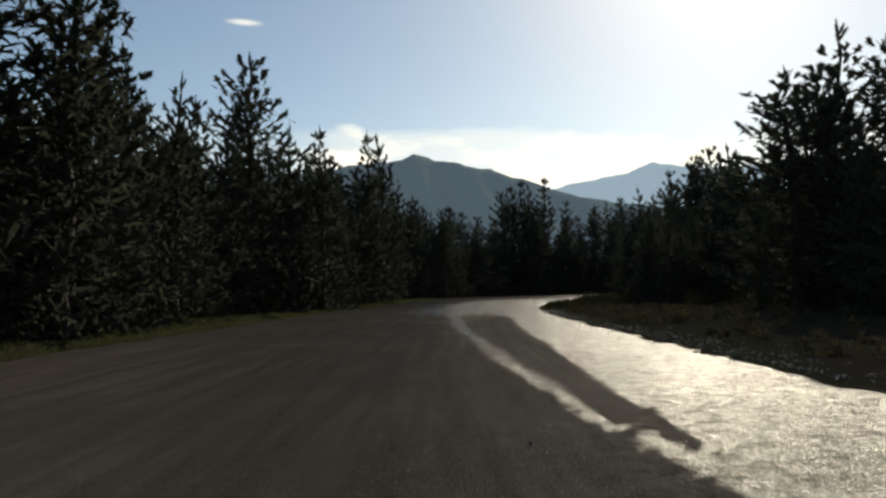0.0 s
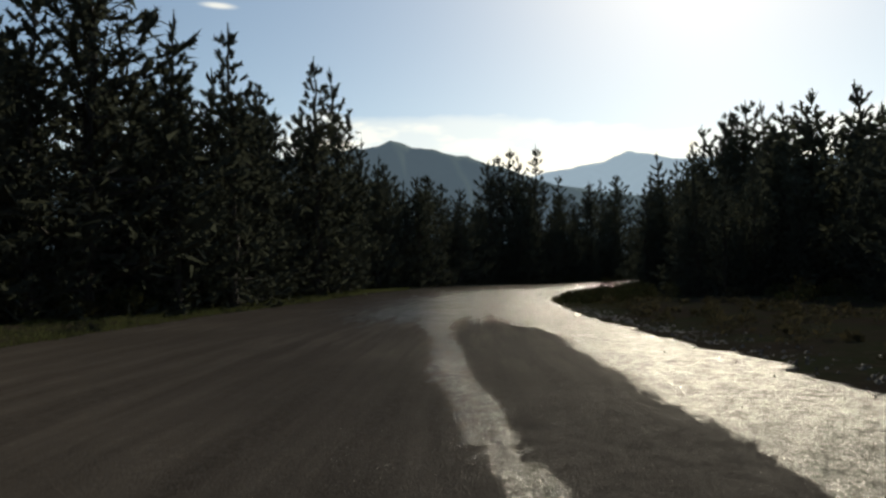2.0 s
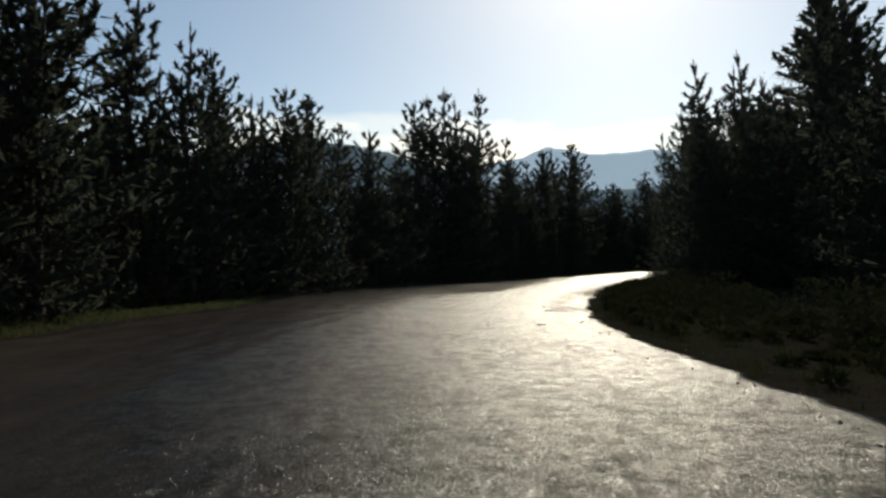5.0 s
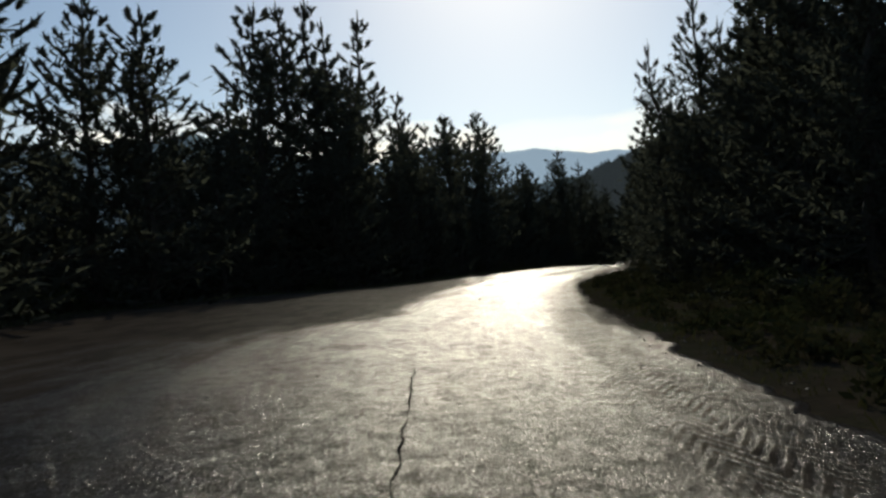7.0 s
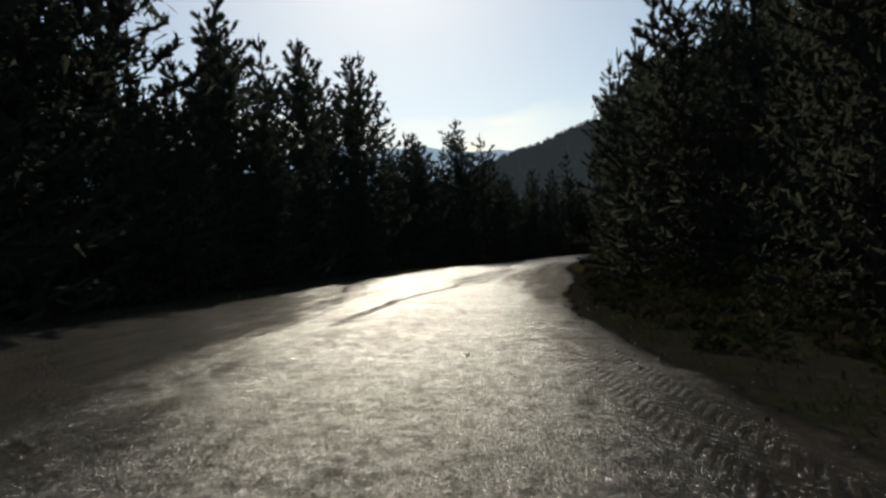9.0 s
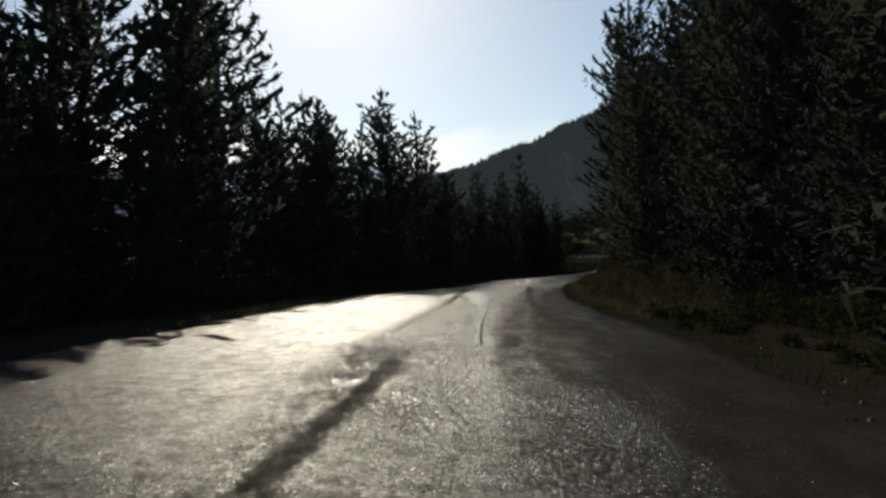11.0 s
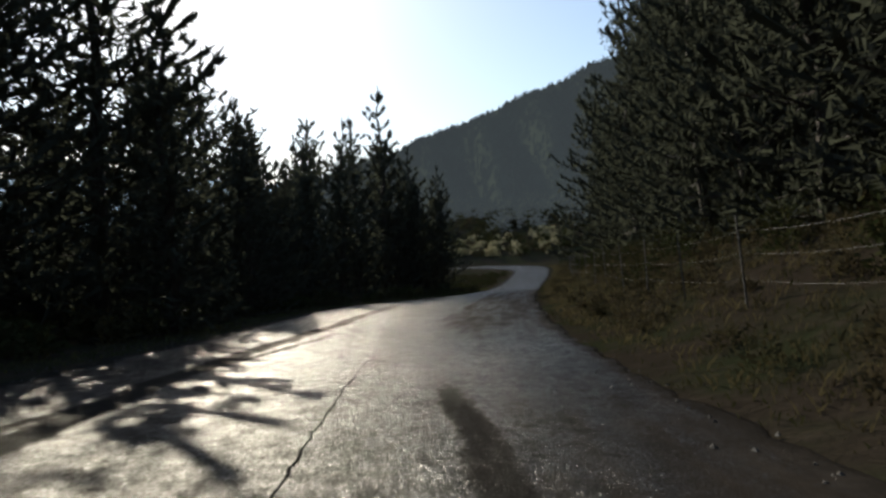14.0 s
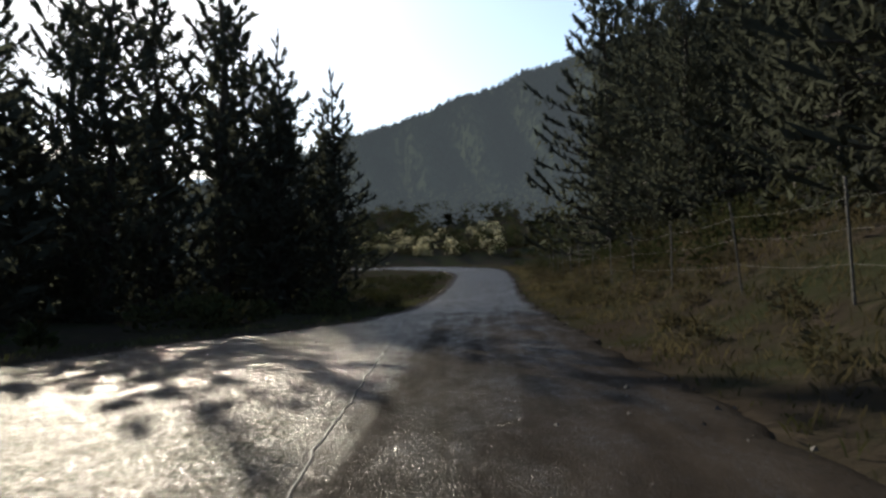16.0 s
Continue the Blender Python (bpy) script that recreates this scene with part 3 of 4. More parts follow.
    faces = np.stack([i[:-1, :-1], i[:-1, 1:], i[1:, 1:], i[1:, :-1]], -1).reshape(-1, 4)
    me = mesh_of("road", p.reshape(-1, 3).tolist(), faces.tolist(), ASPHALT, True)
    for name, v in (("wet", np.clip(wet, -0.4, 1)), ("grit", np.clip(grit, 0, 1)), ("tread", tread), ("rubble", np.clip(rubble, 0, 1)), ("along", s + 0.12 * lat), ("across", lat), ("damp", smooth(34, 62, s) * (1 - smooth(203, 214, s)))):
        a = me.attributes.new(name, "FLOAT", "POINT")
        a.data.foreach_set("value", v.ravel().astype(np.float32))
    return tagged(new("road", me), "worn dark asphalt road, dusty and dry at first, then wet", "road", kind="structure")


def crack(road, line, width, seed):
    """A ragged crack, sealed or open, that wanders along (s, lat) pairs."""
    rng = random.Random(seed)
    pts = []
    for (s0, l0), (s1, l1) in zip(line, line[1:]):
        n = max(2, int(math.hypot(s1 - s0, l1 - l0) / 0.18))
        for k in range(n):
            t = k / n
            pts.append((s0 + (s1 - s0) * t + rng.gauss(0, 0.015), l0 + (l1 - l0) * t + rng.gauss(0, 0.014)))
    pts.append(line[-1])
    verts, faces = [], []
    for i, (s, lat) in enumerate(pts):
        a, b = pts[max(i - 1, 0)], pts[min(i + 1, len(pts) - 1)]
        ds, dl = b[0] - a[0], b[1] - a[1]
        q = math.hypot(ds, dl) or 1
        w = 0.5 * width * rng.uniform(0.25, 1.2) * (0.3 if i in (0, len(pts) - 1) else 1)
        lift = 0.017 + 0.012 * math.sin(s * 0.9) * math.sin(lat * 1.1) + 0.006 * math.sin(s * 2.3 + lat)
        for sg in (-1, 1):
            verts.append(tuple(place(s - dl / q * w * sg, lat + ds / q * w * sg, lift)))
    faces = [(2 * i, 2 * i + 1, 2 * i + 3, 2 * i + 2) for i in range(len(pts) - 1)]
    part("crack", mesh_of("crack", verts, faces, SEAL), SEAL, road, "dark ragged crack in the asphalt")


def seam_lip(road, line, seed):
    """The raised rim of the newer layer beside a long joint."""
    rng = random.Random(seed)
    s_ = np.arange(line[0][0], line[-1][0], 0.2)
    lat_ = np.interp(s_, [q[0] for q in line], [q[1] for q in line])
    verts, n = [], 0
    for s, lat in zip(s_, lat_):
        lift = 0.012 + 0.012 * math.sin(s * 0.9) * math.sin(lat * 1.1) + 0.006 * math.sin(s * 2.3 + lat)
        w, h, j = rng.uniform(0.012, 0.026), rng.uniform(0.004, 0.010), rng.gauss(0, 0.012)
        verts += [tuple(place(s, lat + j - 0.03 - w, lift - 0.004)), tuple(place(s, lat + j - 0.03, lift + h)), tuple(place(s, lat + j - 0.03 + w * 0.5, lift - 0.004))]
        n += 1
    faces = [(3 * i + k, 3 * i + k + 1, 3 * i + k + 4, 3 * i + k + 3) for i in range(n - 1) for k in (0, 1)]
    part("seam_lip", mesh_of("seam_lip", verts, faces, RIM), RIM, road, "raised pale lip of a joint in the asphalt")


build_ground()
road = build_road()
seam_lip(road, [(124, 0.22), (131, 0.14), (134, 0.08), (139, -0.15), (144, -0.4), (150, -0.75), (155, -1.05)], 301)
seam_lip(road, [(177, -0.85), (183, -0.9), (186, -1.02), (191, -1.3), (196, -1.65)], 302)
for n, (line, width) in enumerate((
        ([(59.3, 0.9), (59.5, 0.55), (60, 0.1), (62, -0.04), (66, -0.2), (68.2, -0.39), (71.5, -0.5), (74.2, -0.68)], 0.024),
        ([(124, 0.26), (131, 0.18), (134, 0.12), (139, -0.11), (144, -0.36), (150, -0.71), (155, -1.01), (163, -1.6)], 0.024),
        ([(98.4, 0.7), (98.6, 1.3), (98.6, 2.1)], 0.06), ([(136.2, -1.8), (136.3, -2.13), (136.9, -2.4), (137.1, -2.0), (138.2, -2.05)], 0.03), ([(125.2, -3.95), (127.4, -3.85), (134.4, -3.63)], 0.03),
        ([(136.0, -3.2), (136.6, -2.7), (136.9, -2.4)], 0.02), ([(134.8, -2.6), (135.4, -2.3), (136.2, -2.2)], 0.022), ([(59.2, -2.5), (59.6, -2.0), (59.5, -1.7)], 0.05), ([(58.9, 2.3), (59.1, 2.6)], 0.05),
        ([(131, -4.15), (134, -3.96), (138, -3.93), (143, -3.9)], 0.03),
        ([(128, -3.6), (129.2, -3.1), (130, -3.3), (131, -2.7), (132.2, -2.6)], 0.022), ([(129, -4.4), (129.4, -3.6), (130.6, -3.4)], 0.02),
        ([(66, -3), (66.3, -2.2), (66.2, -1.6)], 0.04), ([(35, -4), (35.4, -3), (35.2, -2.2)], 0.05))):
    crack(road, line, width, 200 + n)


# ---- hills and mountains ----
def ridge(name, centre, dist, line, material, label, depth, rough, seed):
    """A mountain range: a skyline of (bearing, elevation) at a distance, falling to the plain towards the viewer and behind."""
    rng = np.random.RandomState(seed)
    az_ = np.arange(line[0][0], line[-1][0], 0.25)
    el_ = np.interp(az_, [q[0] for q in line], [q[1] for q in line])
    top = dist * np.tan(np.radians(el_))
    for f in (0.9, 2.1, 4.7, 9.5):
        top = top * (1 + rough / f * np.sin(az_ * f + rng.rand() * 6))
    steps = np.linspace(-1, 1, 31)
    verts = []
    for j, t in enumerate(steps):
        prof = (1 - abs(t)) ** 1.15
        spur = 1 + 0.22 * np.sin(az_ * 1.3 + t * 5 + seed) * abs(t) * (1 - abs(t)) * 3 + 0.04 * np.sin(az_ * 4.1 - t * 9) * abs(t)
        r = dist + depth * t
        a = np.radians(az_)
        verts.append(np.stack([centre[0] + r * np.sin(a), centre[1] + r * np.cos(a), top * prof * spur - 4], 1))
    v = np.concatenate(verts)
    n, m = len(steps), len(az_)
    i = np.arange(n * m).reshape(n, m)
    faces = np.stack([i[:-1, :-1], i[:-1, 1:], i[1:, 1:], i[1:, :-1]], -1).reshape(-1, 4)
    tagged(new(name, mesh_of(name, v.tolist(), faces.tolist(), material, True)), label, "mountain", kind="structure")
    return az_, top


# the range's pale blue is emitted haze, not rock colour
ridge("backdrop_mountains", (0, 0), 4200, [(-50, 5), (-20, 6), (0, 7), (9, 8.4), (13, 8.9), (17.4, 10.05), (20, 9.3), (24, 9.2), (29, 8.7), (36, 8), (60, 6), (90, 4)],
      FAR_RANGE, "mountain range on the horizon, pale blue with painted haze", 700, 0.012, 3)
# dark woods under a blue haze that the surface emits
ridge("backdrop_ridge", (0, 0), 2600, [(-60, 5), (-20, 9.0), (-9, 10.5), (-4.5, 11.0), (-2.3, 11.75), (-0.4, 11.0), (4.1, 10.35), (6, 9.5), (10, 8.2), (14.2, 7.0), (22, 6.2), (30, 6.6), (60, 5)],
      MID_RIDGE, "wooded mountain ridge with a rounded peak, blue-grey with painted haze", 600, 0.010, 5)
HILL = [(22, 2.5), (26, 5.4), (31.3, 8.1), (34.5, 9.0), (38, 10.0), (42.4, 11.5), (45, 12.4), (48, 13.3), (51.6, 14.55), (55, 15.6), (58.5, 16.7), (66, 18.6), (90, 19.5), (130, 14), (170, 8)]
HILL_AT, HILL_DEEP = 1250, 540
# the hill carries a faint emitted haze over its dark green
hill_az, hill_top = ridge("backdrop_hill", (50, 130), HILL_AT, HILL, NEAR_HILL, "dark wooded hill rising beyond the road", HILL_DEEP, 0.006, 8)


# ---- pines ----
def brush(verts, faces, at, way, length, girth, rng, count, sides=3, blade=0.055):
    """A shoot like a bottle brush: a dense core of packed needles that turns upward, with needle bunches swept forward round it."""
    bend = Vector((0, 0, 0.20 * length))
    u0 = way.orthogonal().normalized()
    v0 = way.cross(u0).normalized()
    n = len(verts)
    spin = rng.uniform(0, 6.28)
    for u, r in ((0.08, 0.30), (0.72, 0.48)) if count < 12 else ((0.08, 0.22), (0.72, 0.40)):
        c = at + way * (length * u) + bend * (u * u)
        for k in range(sides):
            t = spin + 6.283 * k / sides
            q = girth * r * rng.uniform(0.75, 1.25)
            verts.append(tuple(c + (u0 * math.cos(t) + v0 * math.sin(t)) * q))
    tip = at + way * (length * 1.1) + bend * 1.2
    verts.append(tuple(tip))
    for k in range(sides):
        j = (k + 1) % sides
        faces.append((n + k, n + j, n + sides + j, n + sides + k))
    faces.extend((n + sides + k, n + sides + (k + 1) % sides, n + 2 * sides) for k in range(sides))
    for q in range(count):
        u = (q + rng.random()) / count
        c = at + way * (length * u) + bend * (u * u)
        t = rng.uniform(0, 6.28)
        axis_ = (way + Vector((0, 0, 0.6 * u))).normalized()
        d = ((u0 * math.cos(t) + v0 * math.sin(t)) * rng.uniform(0.6, 1.0) + axis_ * rng.uniform(0.45, 1.0)).normalized()
        k = girth * rng.uniform(1.0, 1.55) * (1.0 - 0.2 * u)
        w = axis_ * blade * rng.uniform(0.7, 1.2)
        m = len(verts)
        verts += [tuple(c - w), tuple(c + w), tuple(c + d * k)]
        faces.append((m, m + 1, m + 2))


def pine(seed, height, spread, bare=0.0, taper=0.85, grade="mid", crest=0.2):
    """One radiata pine: a bowed trunk, whorls of boughs that curve upward, thick brush-like shoots along them, and a mass of
    old needles inside. grade: 'back' is coarse, 'near' fine. crest: the share of the height where the whorls stand apart."""
    rng = random.Random(seed)
    gap, girth, count, old, old_size, blade, sides = {"back": (1.0, 0.21, 4, 13, 0.54, 0.10, 3), "mid": (0.47, 0.165, 10, 21, 0.42, 0.040, 3),
                                                      "near": (0.40, 0.155, 18, 60, 0.26, 0.020, 3)}[grade]
    n = 9
    bow = [Vector((0, 0, 0))]
    for i in range(1, n + 1):
        bow.append(Vector((rng.gauss(0, 0.05) * i ** 0.5, rng.gauss(0, 0.05) * i ** 0.5, height * i / n)))
    radii = [0.015 * height * (1 - i / n) ** 0.8 + 0.014 for i in range(n + 1)]
    radii[0] *= 1.25
    wood = [tube(bow, radii, 8)]

    def stem(h):
        f = min(max(h / height * n, 0), n - 1e-6)
        i = int(f)
        return bow[i].lerp(bow[i + 1], f - i)

    verts, faces = [], []

    def clump(c, size):
        e, g = (Vector((rng.gauss(0, 1), rng.gauss(0, 1), rng.gauss(0, 0.8))).normalized() * size * rng.uniform(0.6, 1.2) for _ in range(2))
        m = len(verts)
        verts.extend((tuple(c - e * 0.17), tuple(c + e * 0.17), tuple(c + g * 1.15))) if grade != 'back' else verts.extend((tuple(c - e * 0.4), tuple(c + e * 0.4), tuple(c + g)))
        faces.append((m, m + 1, m + 2))

    lobes = [rng.uniform(0.75, 1.2) for _ in range(6)]  # the crown is fuller on some sides
    tiers = [rng.uniform(0.82, 1.14) for _ in range(12)]
    h = bare * height + 0.25
    while h < height * 0.945:
        rel = (h - bare * height) / (height * (1 - bare))
        reach = spread * (1 - rel) ** taper * (0.78 + 0.22 * min(1, rel * 5)) * tiers[int(rel * 12) % 12] + 0.26
        top = rel > 1 - crest
        turn = rng.uniform(0, 6.28)
        boughs = rng.choice((4, 5, 5, 6)) if not top else rng.choice((3, 4, 4, 5))
        for k in range(boughs):
            a = turn + 6.283 * k / boughs + rng.gauss(0, 0.22)
            length = reach * rng.uniform(0.66, 1.12) * (1 if top else lobes[int(a / 6.283 * 6) % 6])
            if rng.random() < 0.10:
                length *= 1.28
            lift = math.radians(-4 + 36 * rel + rng.gauss(0, 9))
            out = Vector((math.cos(a), math.sin(a), 0))
            base = stem(h + rng.gauss(0, 0.07))
            pts = [base + out * (length * q / 4 * math.cos(lift)) + Vector((0, 0, length * (math.sin(lift) * q / 4 + 0.16 * (q / 4) ** 2))) for q in range(5)]
            if length > 1.2 and (grade != "back" or rel < 0.2):
                wood.append(tube([pts[0], pts[2], pts[3]], [0.011 * length + 0.012, 0.007 * length + 0.01, 0.006], 3))

            def along(t):
                i = min(int(t * 4), 3)
                return pts[i].lerp(pts[i + 1], t * 4 - i), (pts[i + 1] - pts[i]).normalized()

            if not top:
                for _ in range(old):  # old needles near the stem
                    c, _w = along(rng.uniform(0.05, 0.92))
                    clump(c + Vector((rng.gauss(0, 0.26), rng.gauss(0, 0.26), rng.gauss(-0.05, 0.2))), old_size)
            step = gap * (1.25 if rel < 0.35 else 1.0)
            d = length * (0.35 if rel < 0.3 else 0.22)
            flip = rng.choice((-1, 1))
            while d < length * 0.97:
                at, ahead = along(d / length)
                side = Vector((-out.y, out.x, 0)) * flip
                flip = -flip
                long = min(0.50, 0.26 * (length - d) + 0.20) * rng.uniform(0.7, 1.2)
                way = (side * rng.uniform(0.4, 0.9) + ahead * rng.uniform(0.5, 0.9) + Vector((0, 0, rng.uniform(-0.05, 0.5)))).normalized()
                brush(verts, faces, at, way, long * (1.25 if grade == "back" else 1.0), girth * rng.uniform(0.85, 1.2), rng, count, sides, blade)
                d += step * rng.uniform(0.75, 1.25)
            _c, ahead = along(0.99)
            brush(verts, faces, pts[3], ahead, (pts[4] - pts[3]).length + 0.22, girth, rng, count, sides, blade)
            for _ in range(1 if grade == "back" else rng.choice((1, 2, 2))):  # fingers at the bough's end
                way = (ahead * 0.5 + Vector((rng.gauss(0, 0.45), rng.gauss(0, 0.45), rng.uniform(0.15, 0.9)))).normalized()
                brush(verts, faces, pts[4], way, rng.uniform(0.16, 0.34), girth, rng, count, sides, blade)
        h += rng.uniform(0.46, 0.62) if rel < 0.55 else rng.uniform(0.48, 0.68) if not top else rng.uniform(0.6, 0.85)
    # the stem near the top is itself set with needles, up to a thin leading shoot
    for i in range(4):
        f = 1 - crest + crest * i / 4
        brush(verts, faces, stem(height * f), Vector((0, 0, 1)), height * crest / 4 * 0.72, girth * (1.15 - 0.14 * i), rng, count + 4, sides, blade)
    brush(verts, faces, stem(height * 0.955), Vector((rng.gauss(0, 0.04), rng.gauss(0, 0.04), 1)), height * 0.055, girth * 0.55, rng, count + 6, sides, blade)
    for _ in range(rng.choice((2, 3, 4))):
        a = rng.uniform(0, 6.28)
        brush(verts, faces, stem(height * rng.uniform(0.925, 0.955)), Vector((math.cos(a) * 0.5, math.sin(a) * 0.5, 0.9)).normalized(), rng.uniform(0.4, 0.65), girth * 0.8, rng, count, sides, blade)
    tree = new("pine_tree")
    part("trunk", mesh_of("trunk", *join(wood), BARK), BARK, tree, "rough grey-brown pine trunk with boughs")
    part("crown", mesh_of("crown", verts, faces, NEEDLES), NEEDLES, tree)
    KIND_H.append(max(v[2] for v in verts))
    return tree


KIND_H = []
KINDS = [pine(11, 12.0, 3.6, 0, 1.0), pine(12, 12.0, 3.1, 0, 1.1, crest=0.25), pine(13, 12.0, 4.0, 0, 0.9, crest=0.16),
         pine(14, 12.0, 3.0, 0, 1.15, crest=0.28), pine(15, 14.0, 3.6, 0.08, 0.9), pine(16, 14.0, 4.0, 0.05, 0.85, crest=0.15),
         pine(17, 12.0, 3.8, 0, 1.0, "back"), pine(18, 12.0, 3.4, 0, 1.1, "back"),
         pine(19, 12.0, 3.8, 0, 0.9, "near"), pine(20, 12.0, 3.4, 0, 1.0, "near")]
for ob in KINDS:
    ob.location = (0, 0, -60)  # the patterns are taken away once the wood is planted
plant_rng = random.Random(5)
BACK = (6, 7)
planted = []
back_rows = []


def plant(x, y, height, kind=None, wide=1.0, group="roadside pines"):
    """A pine at a place of the plan, rooted in the ground, with that height."""
    k = plant_rng.choice((0, 1, 2, 3)) if kind is None else kind
    sc = 1.03 * height / KIND_H[k]
    z = float(ground_z(x, y)[0])
    m = Matrix.LocRotScale((x, y, z - 0.12), Euler((plant_rng.gauss(0, 0.012), plant_rng.gauss(0, 0.012), plant_rng.uniform(0, 6.28))),
                           (sc * wide * plant_rng.uniform(0.92, 1.1),) * 2 + (sc,))
    planted.append((x, y))
    if k in BACK:  # rows behind, seen only as a mass
        back_rows.append((k, m))
        return None
    ob = copy_thing(KINDS[k], m)
    words = "tall" if height > 14 else "young" if height < 8 else "dense"
    shape = ("with a bare lower trunk" if k in (4, 5) else "slender and pointed" if k in (1, 3) else "broad, with boughs to the ground")
    tagged(ob, f"{words} dark green pine tree, {shape}", "tree", group)
    return ob


# trees whose tops stand out against the sky: x, y, height
LEFT_TOPS = [(-3.3, 79.7, 9.9), (-4.6, 86.6, 12.4), (-1.3, 80.6, 10.1), (-2.2, 84.4, 11.4), (0.5, 86.6, 11.6), (-5, 70.5, 12.2), (-3.4, 73, 11.2), (-10.9, 19.5, 12.6), (-11.3, 22.5, 12.0), (-11.6, 25.5, 10.7), (-11.4, 39.6, 15.4), (-11.4, 29, 10.8), (-12, 33, 10.8), (-11.6, 36.2, 11), (-9.3, 42.6, 12.0), (-8, 45.6, 12.3), (-9.6, 48.5, 11.2),
             (-6.2, 57.5, 14.5), (-5.6, 64.6, 15.9), (-7.5, 61, 12), (-8.8, 52.6, 11.6), (-8.3, 55.4, 11.0), (-12, 52, 12.3), (-13, 47, 12), (-14.5, 56, 13.4), (-9.5, 57.6, 12.2), (-11.5, 60, 13.4), (-10.4, 54.4, 12.0), (-13, 43.4, 12.4), (-2.9, 76, 11), (0.0, 79.2, 10.4), (0.9, 83.5, 11), (2.6, 93, 11.6), (4.7, 91.5, 10.8)]
MIDDLE_TOPS = [(9.3, 104.5, 16.0), (5, 100, 8.4), (3.4, 97, 8.4), (7, 98.6, 8.8), (13.2, 109.3, 18.6), (17, 115, 20.0), (11.3, 107, 17.2), (14.6, 112.2, 18.3), (21.8, 120.4, 13.6), (25.2, 125.2, 14), (14.6, 107, 14.0),
               (21.5, 116.6, 11.6), (30.9, 136.5, 17.5), (38.6, 146.6, 20.3), (29.6, 132, 16.4), (36.6, 149.6, 20), (23, 127.5, 17.4), (49.4, 157, 15.4), (34, 133.8, 16.3), (52.7, 155.8, 13.9), (46.0, 148.6, 11.6), (43.0, 148.5, 11.0), (51.4, 159.2, 15.0)]
FAR_TOPS = [(70.5, 174.1, 15.0), (73.4, 173.0, 11.0), (75.8, 173.7, 9.2), (79.8, 185.3, 15.0), (76.0, 180.0, 12.0), (68.8, 165.9, 8.3), (72.2, 171.0, 8.8), (66.0, 168.4, 13.0), (69.4, 179.0, 14.5), (94.8, 179.4, 11.4), (93.4, 181.0, 13.2), (57.3, 160.4, 18.0), (60.6, 160.8, 16.4), (56, 158, 15.2), (61.8, 158, 10.4), (90.2, 181.3, 17.8), (84.4, 179.6, 14.0), (74.6, 172.4, 8.8), (44, 150.5, 13.6), (46.6, 152.8, 14.6), (48.6, 153.6, 13), (40, 143.5, 11.4),
            (92.5, 184, 14), (95.6, 181, 10.4), (92.6, 180.4, 9.6), (97.6, 184.2, 8.6), (94.2, 183.6, 12.6), (87.4, 181.6, 15.0), (81, 180, 12.5), (95, 187, 13), (86, 186, 15.5), (98, 190, 10)]
RIGHT_TOPS = [(31.2, 79.5, 17.8), (36.4, 85.7, 19.2), (28.2, 76.9, 15.6), (29.8, 78.6, 16.6), (24.3, 82.8, 13.6), (29.3, 86, 15.3),
              (35.6, 105.4, 11.2), (37.4, 109.6, 10.2), (24.5, 72.7, 14.0), (32.6, 101.4, 9.8)]
for tops in (LEFT_TOPS, MIDDLE_TOPS, RIGHT_TOPS):
    for x, y, h in tops:
        plant(x, y, h, wide=1.0)
for x, y, h, kind, wide in ((17.4, 33.7, 12.0, 5, 1.4), (19.6, 34.8, 12.4, 2, 1.3), (20.8, 35.6, 15.0, 1, 1.2), (22.2, 33.6, 13.6, 5, 1.3)):
    plant(x, y, h, kind, wide)  # broad old pines at the grove's corner
for x, y, h in FAR_TOPS:
    plant(x, y, h, kind=4 + int(x) % 2 if h > 13 and x < 80 else None, wide=1.1 if x < 66 else 0.95)


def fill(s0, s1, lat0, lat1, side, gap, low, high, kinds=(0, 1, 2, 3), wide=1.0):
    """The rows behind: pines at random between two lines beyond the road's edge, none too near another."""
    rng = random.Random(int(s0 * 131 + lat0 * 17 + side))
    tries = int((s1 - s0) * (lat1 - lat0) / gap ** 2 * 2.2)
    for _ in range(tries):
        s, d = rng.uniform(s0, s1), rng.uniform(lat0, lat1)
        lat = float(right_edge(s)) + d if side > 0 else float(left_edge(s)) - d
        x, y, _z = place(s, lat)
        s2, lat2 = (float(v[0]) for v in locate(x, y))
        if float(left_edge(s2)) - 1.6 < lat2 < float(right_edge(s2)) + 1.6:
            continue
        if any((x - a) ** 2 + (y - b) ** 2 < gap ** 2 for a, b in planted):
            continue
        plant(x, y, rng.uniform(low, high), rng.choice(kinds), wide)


NEAR = (8, 9)
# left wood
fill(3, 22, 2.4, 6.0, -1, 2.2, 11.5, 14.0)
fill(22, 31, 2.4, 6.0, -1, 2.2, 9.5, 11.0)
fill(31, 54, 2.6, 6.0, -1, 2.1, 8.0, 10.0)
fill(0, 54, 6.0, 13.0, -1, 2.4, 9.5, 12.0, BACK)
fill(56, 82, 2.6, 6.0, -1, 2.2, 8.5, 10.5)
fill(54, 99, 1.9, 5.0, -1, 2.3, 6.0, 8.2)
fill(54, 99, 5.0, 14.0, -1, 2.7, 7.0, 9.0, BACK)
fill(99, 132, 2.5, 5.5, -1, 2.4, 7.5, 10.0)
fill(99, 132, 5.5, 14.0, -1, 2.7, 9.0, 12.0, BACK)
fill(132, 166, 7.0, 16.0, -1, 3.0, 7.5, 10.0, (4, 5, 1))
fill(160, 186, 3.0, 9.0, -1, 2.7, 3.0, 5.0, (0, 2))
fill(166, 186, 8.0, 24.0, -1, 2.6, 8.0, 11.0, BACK)
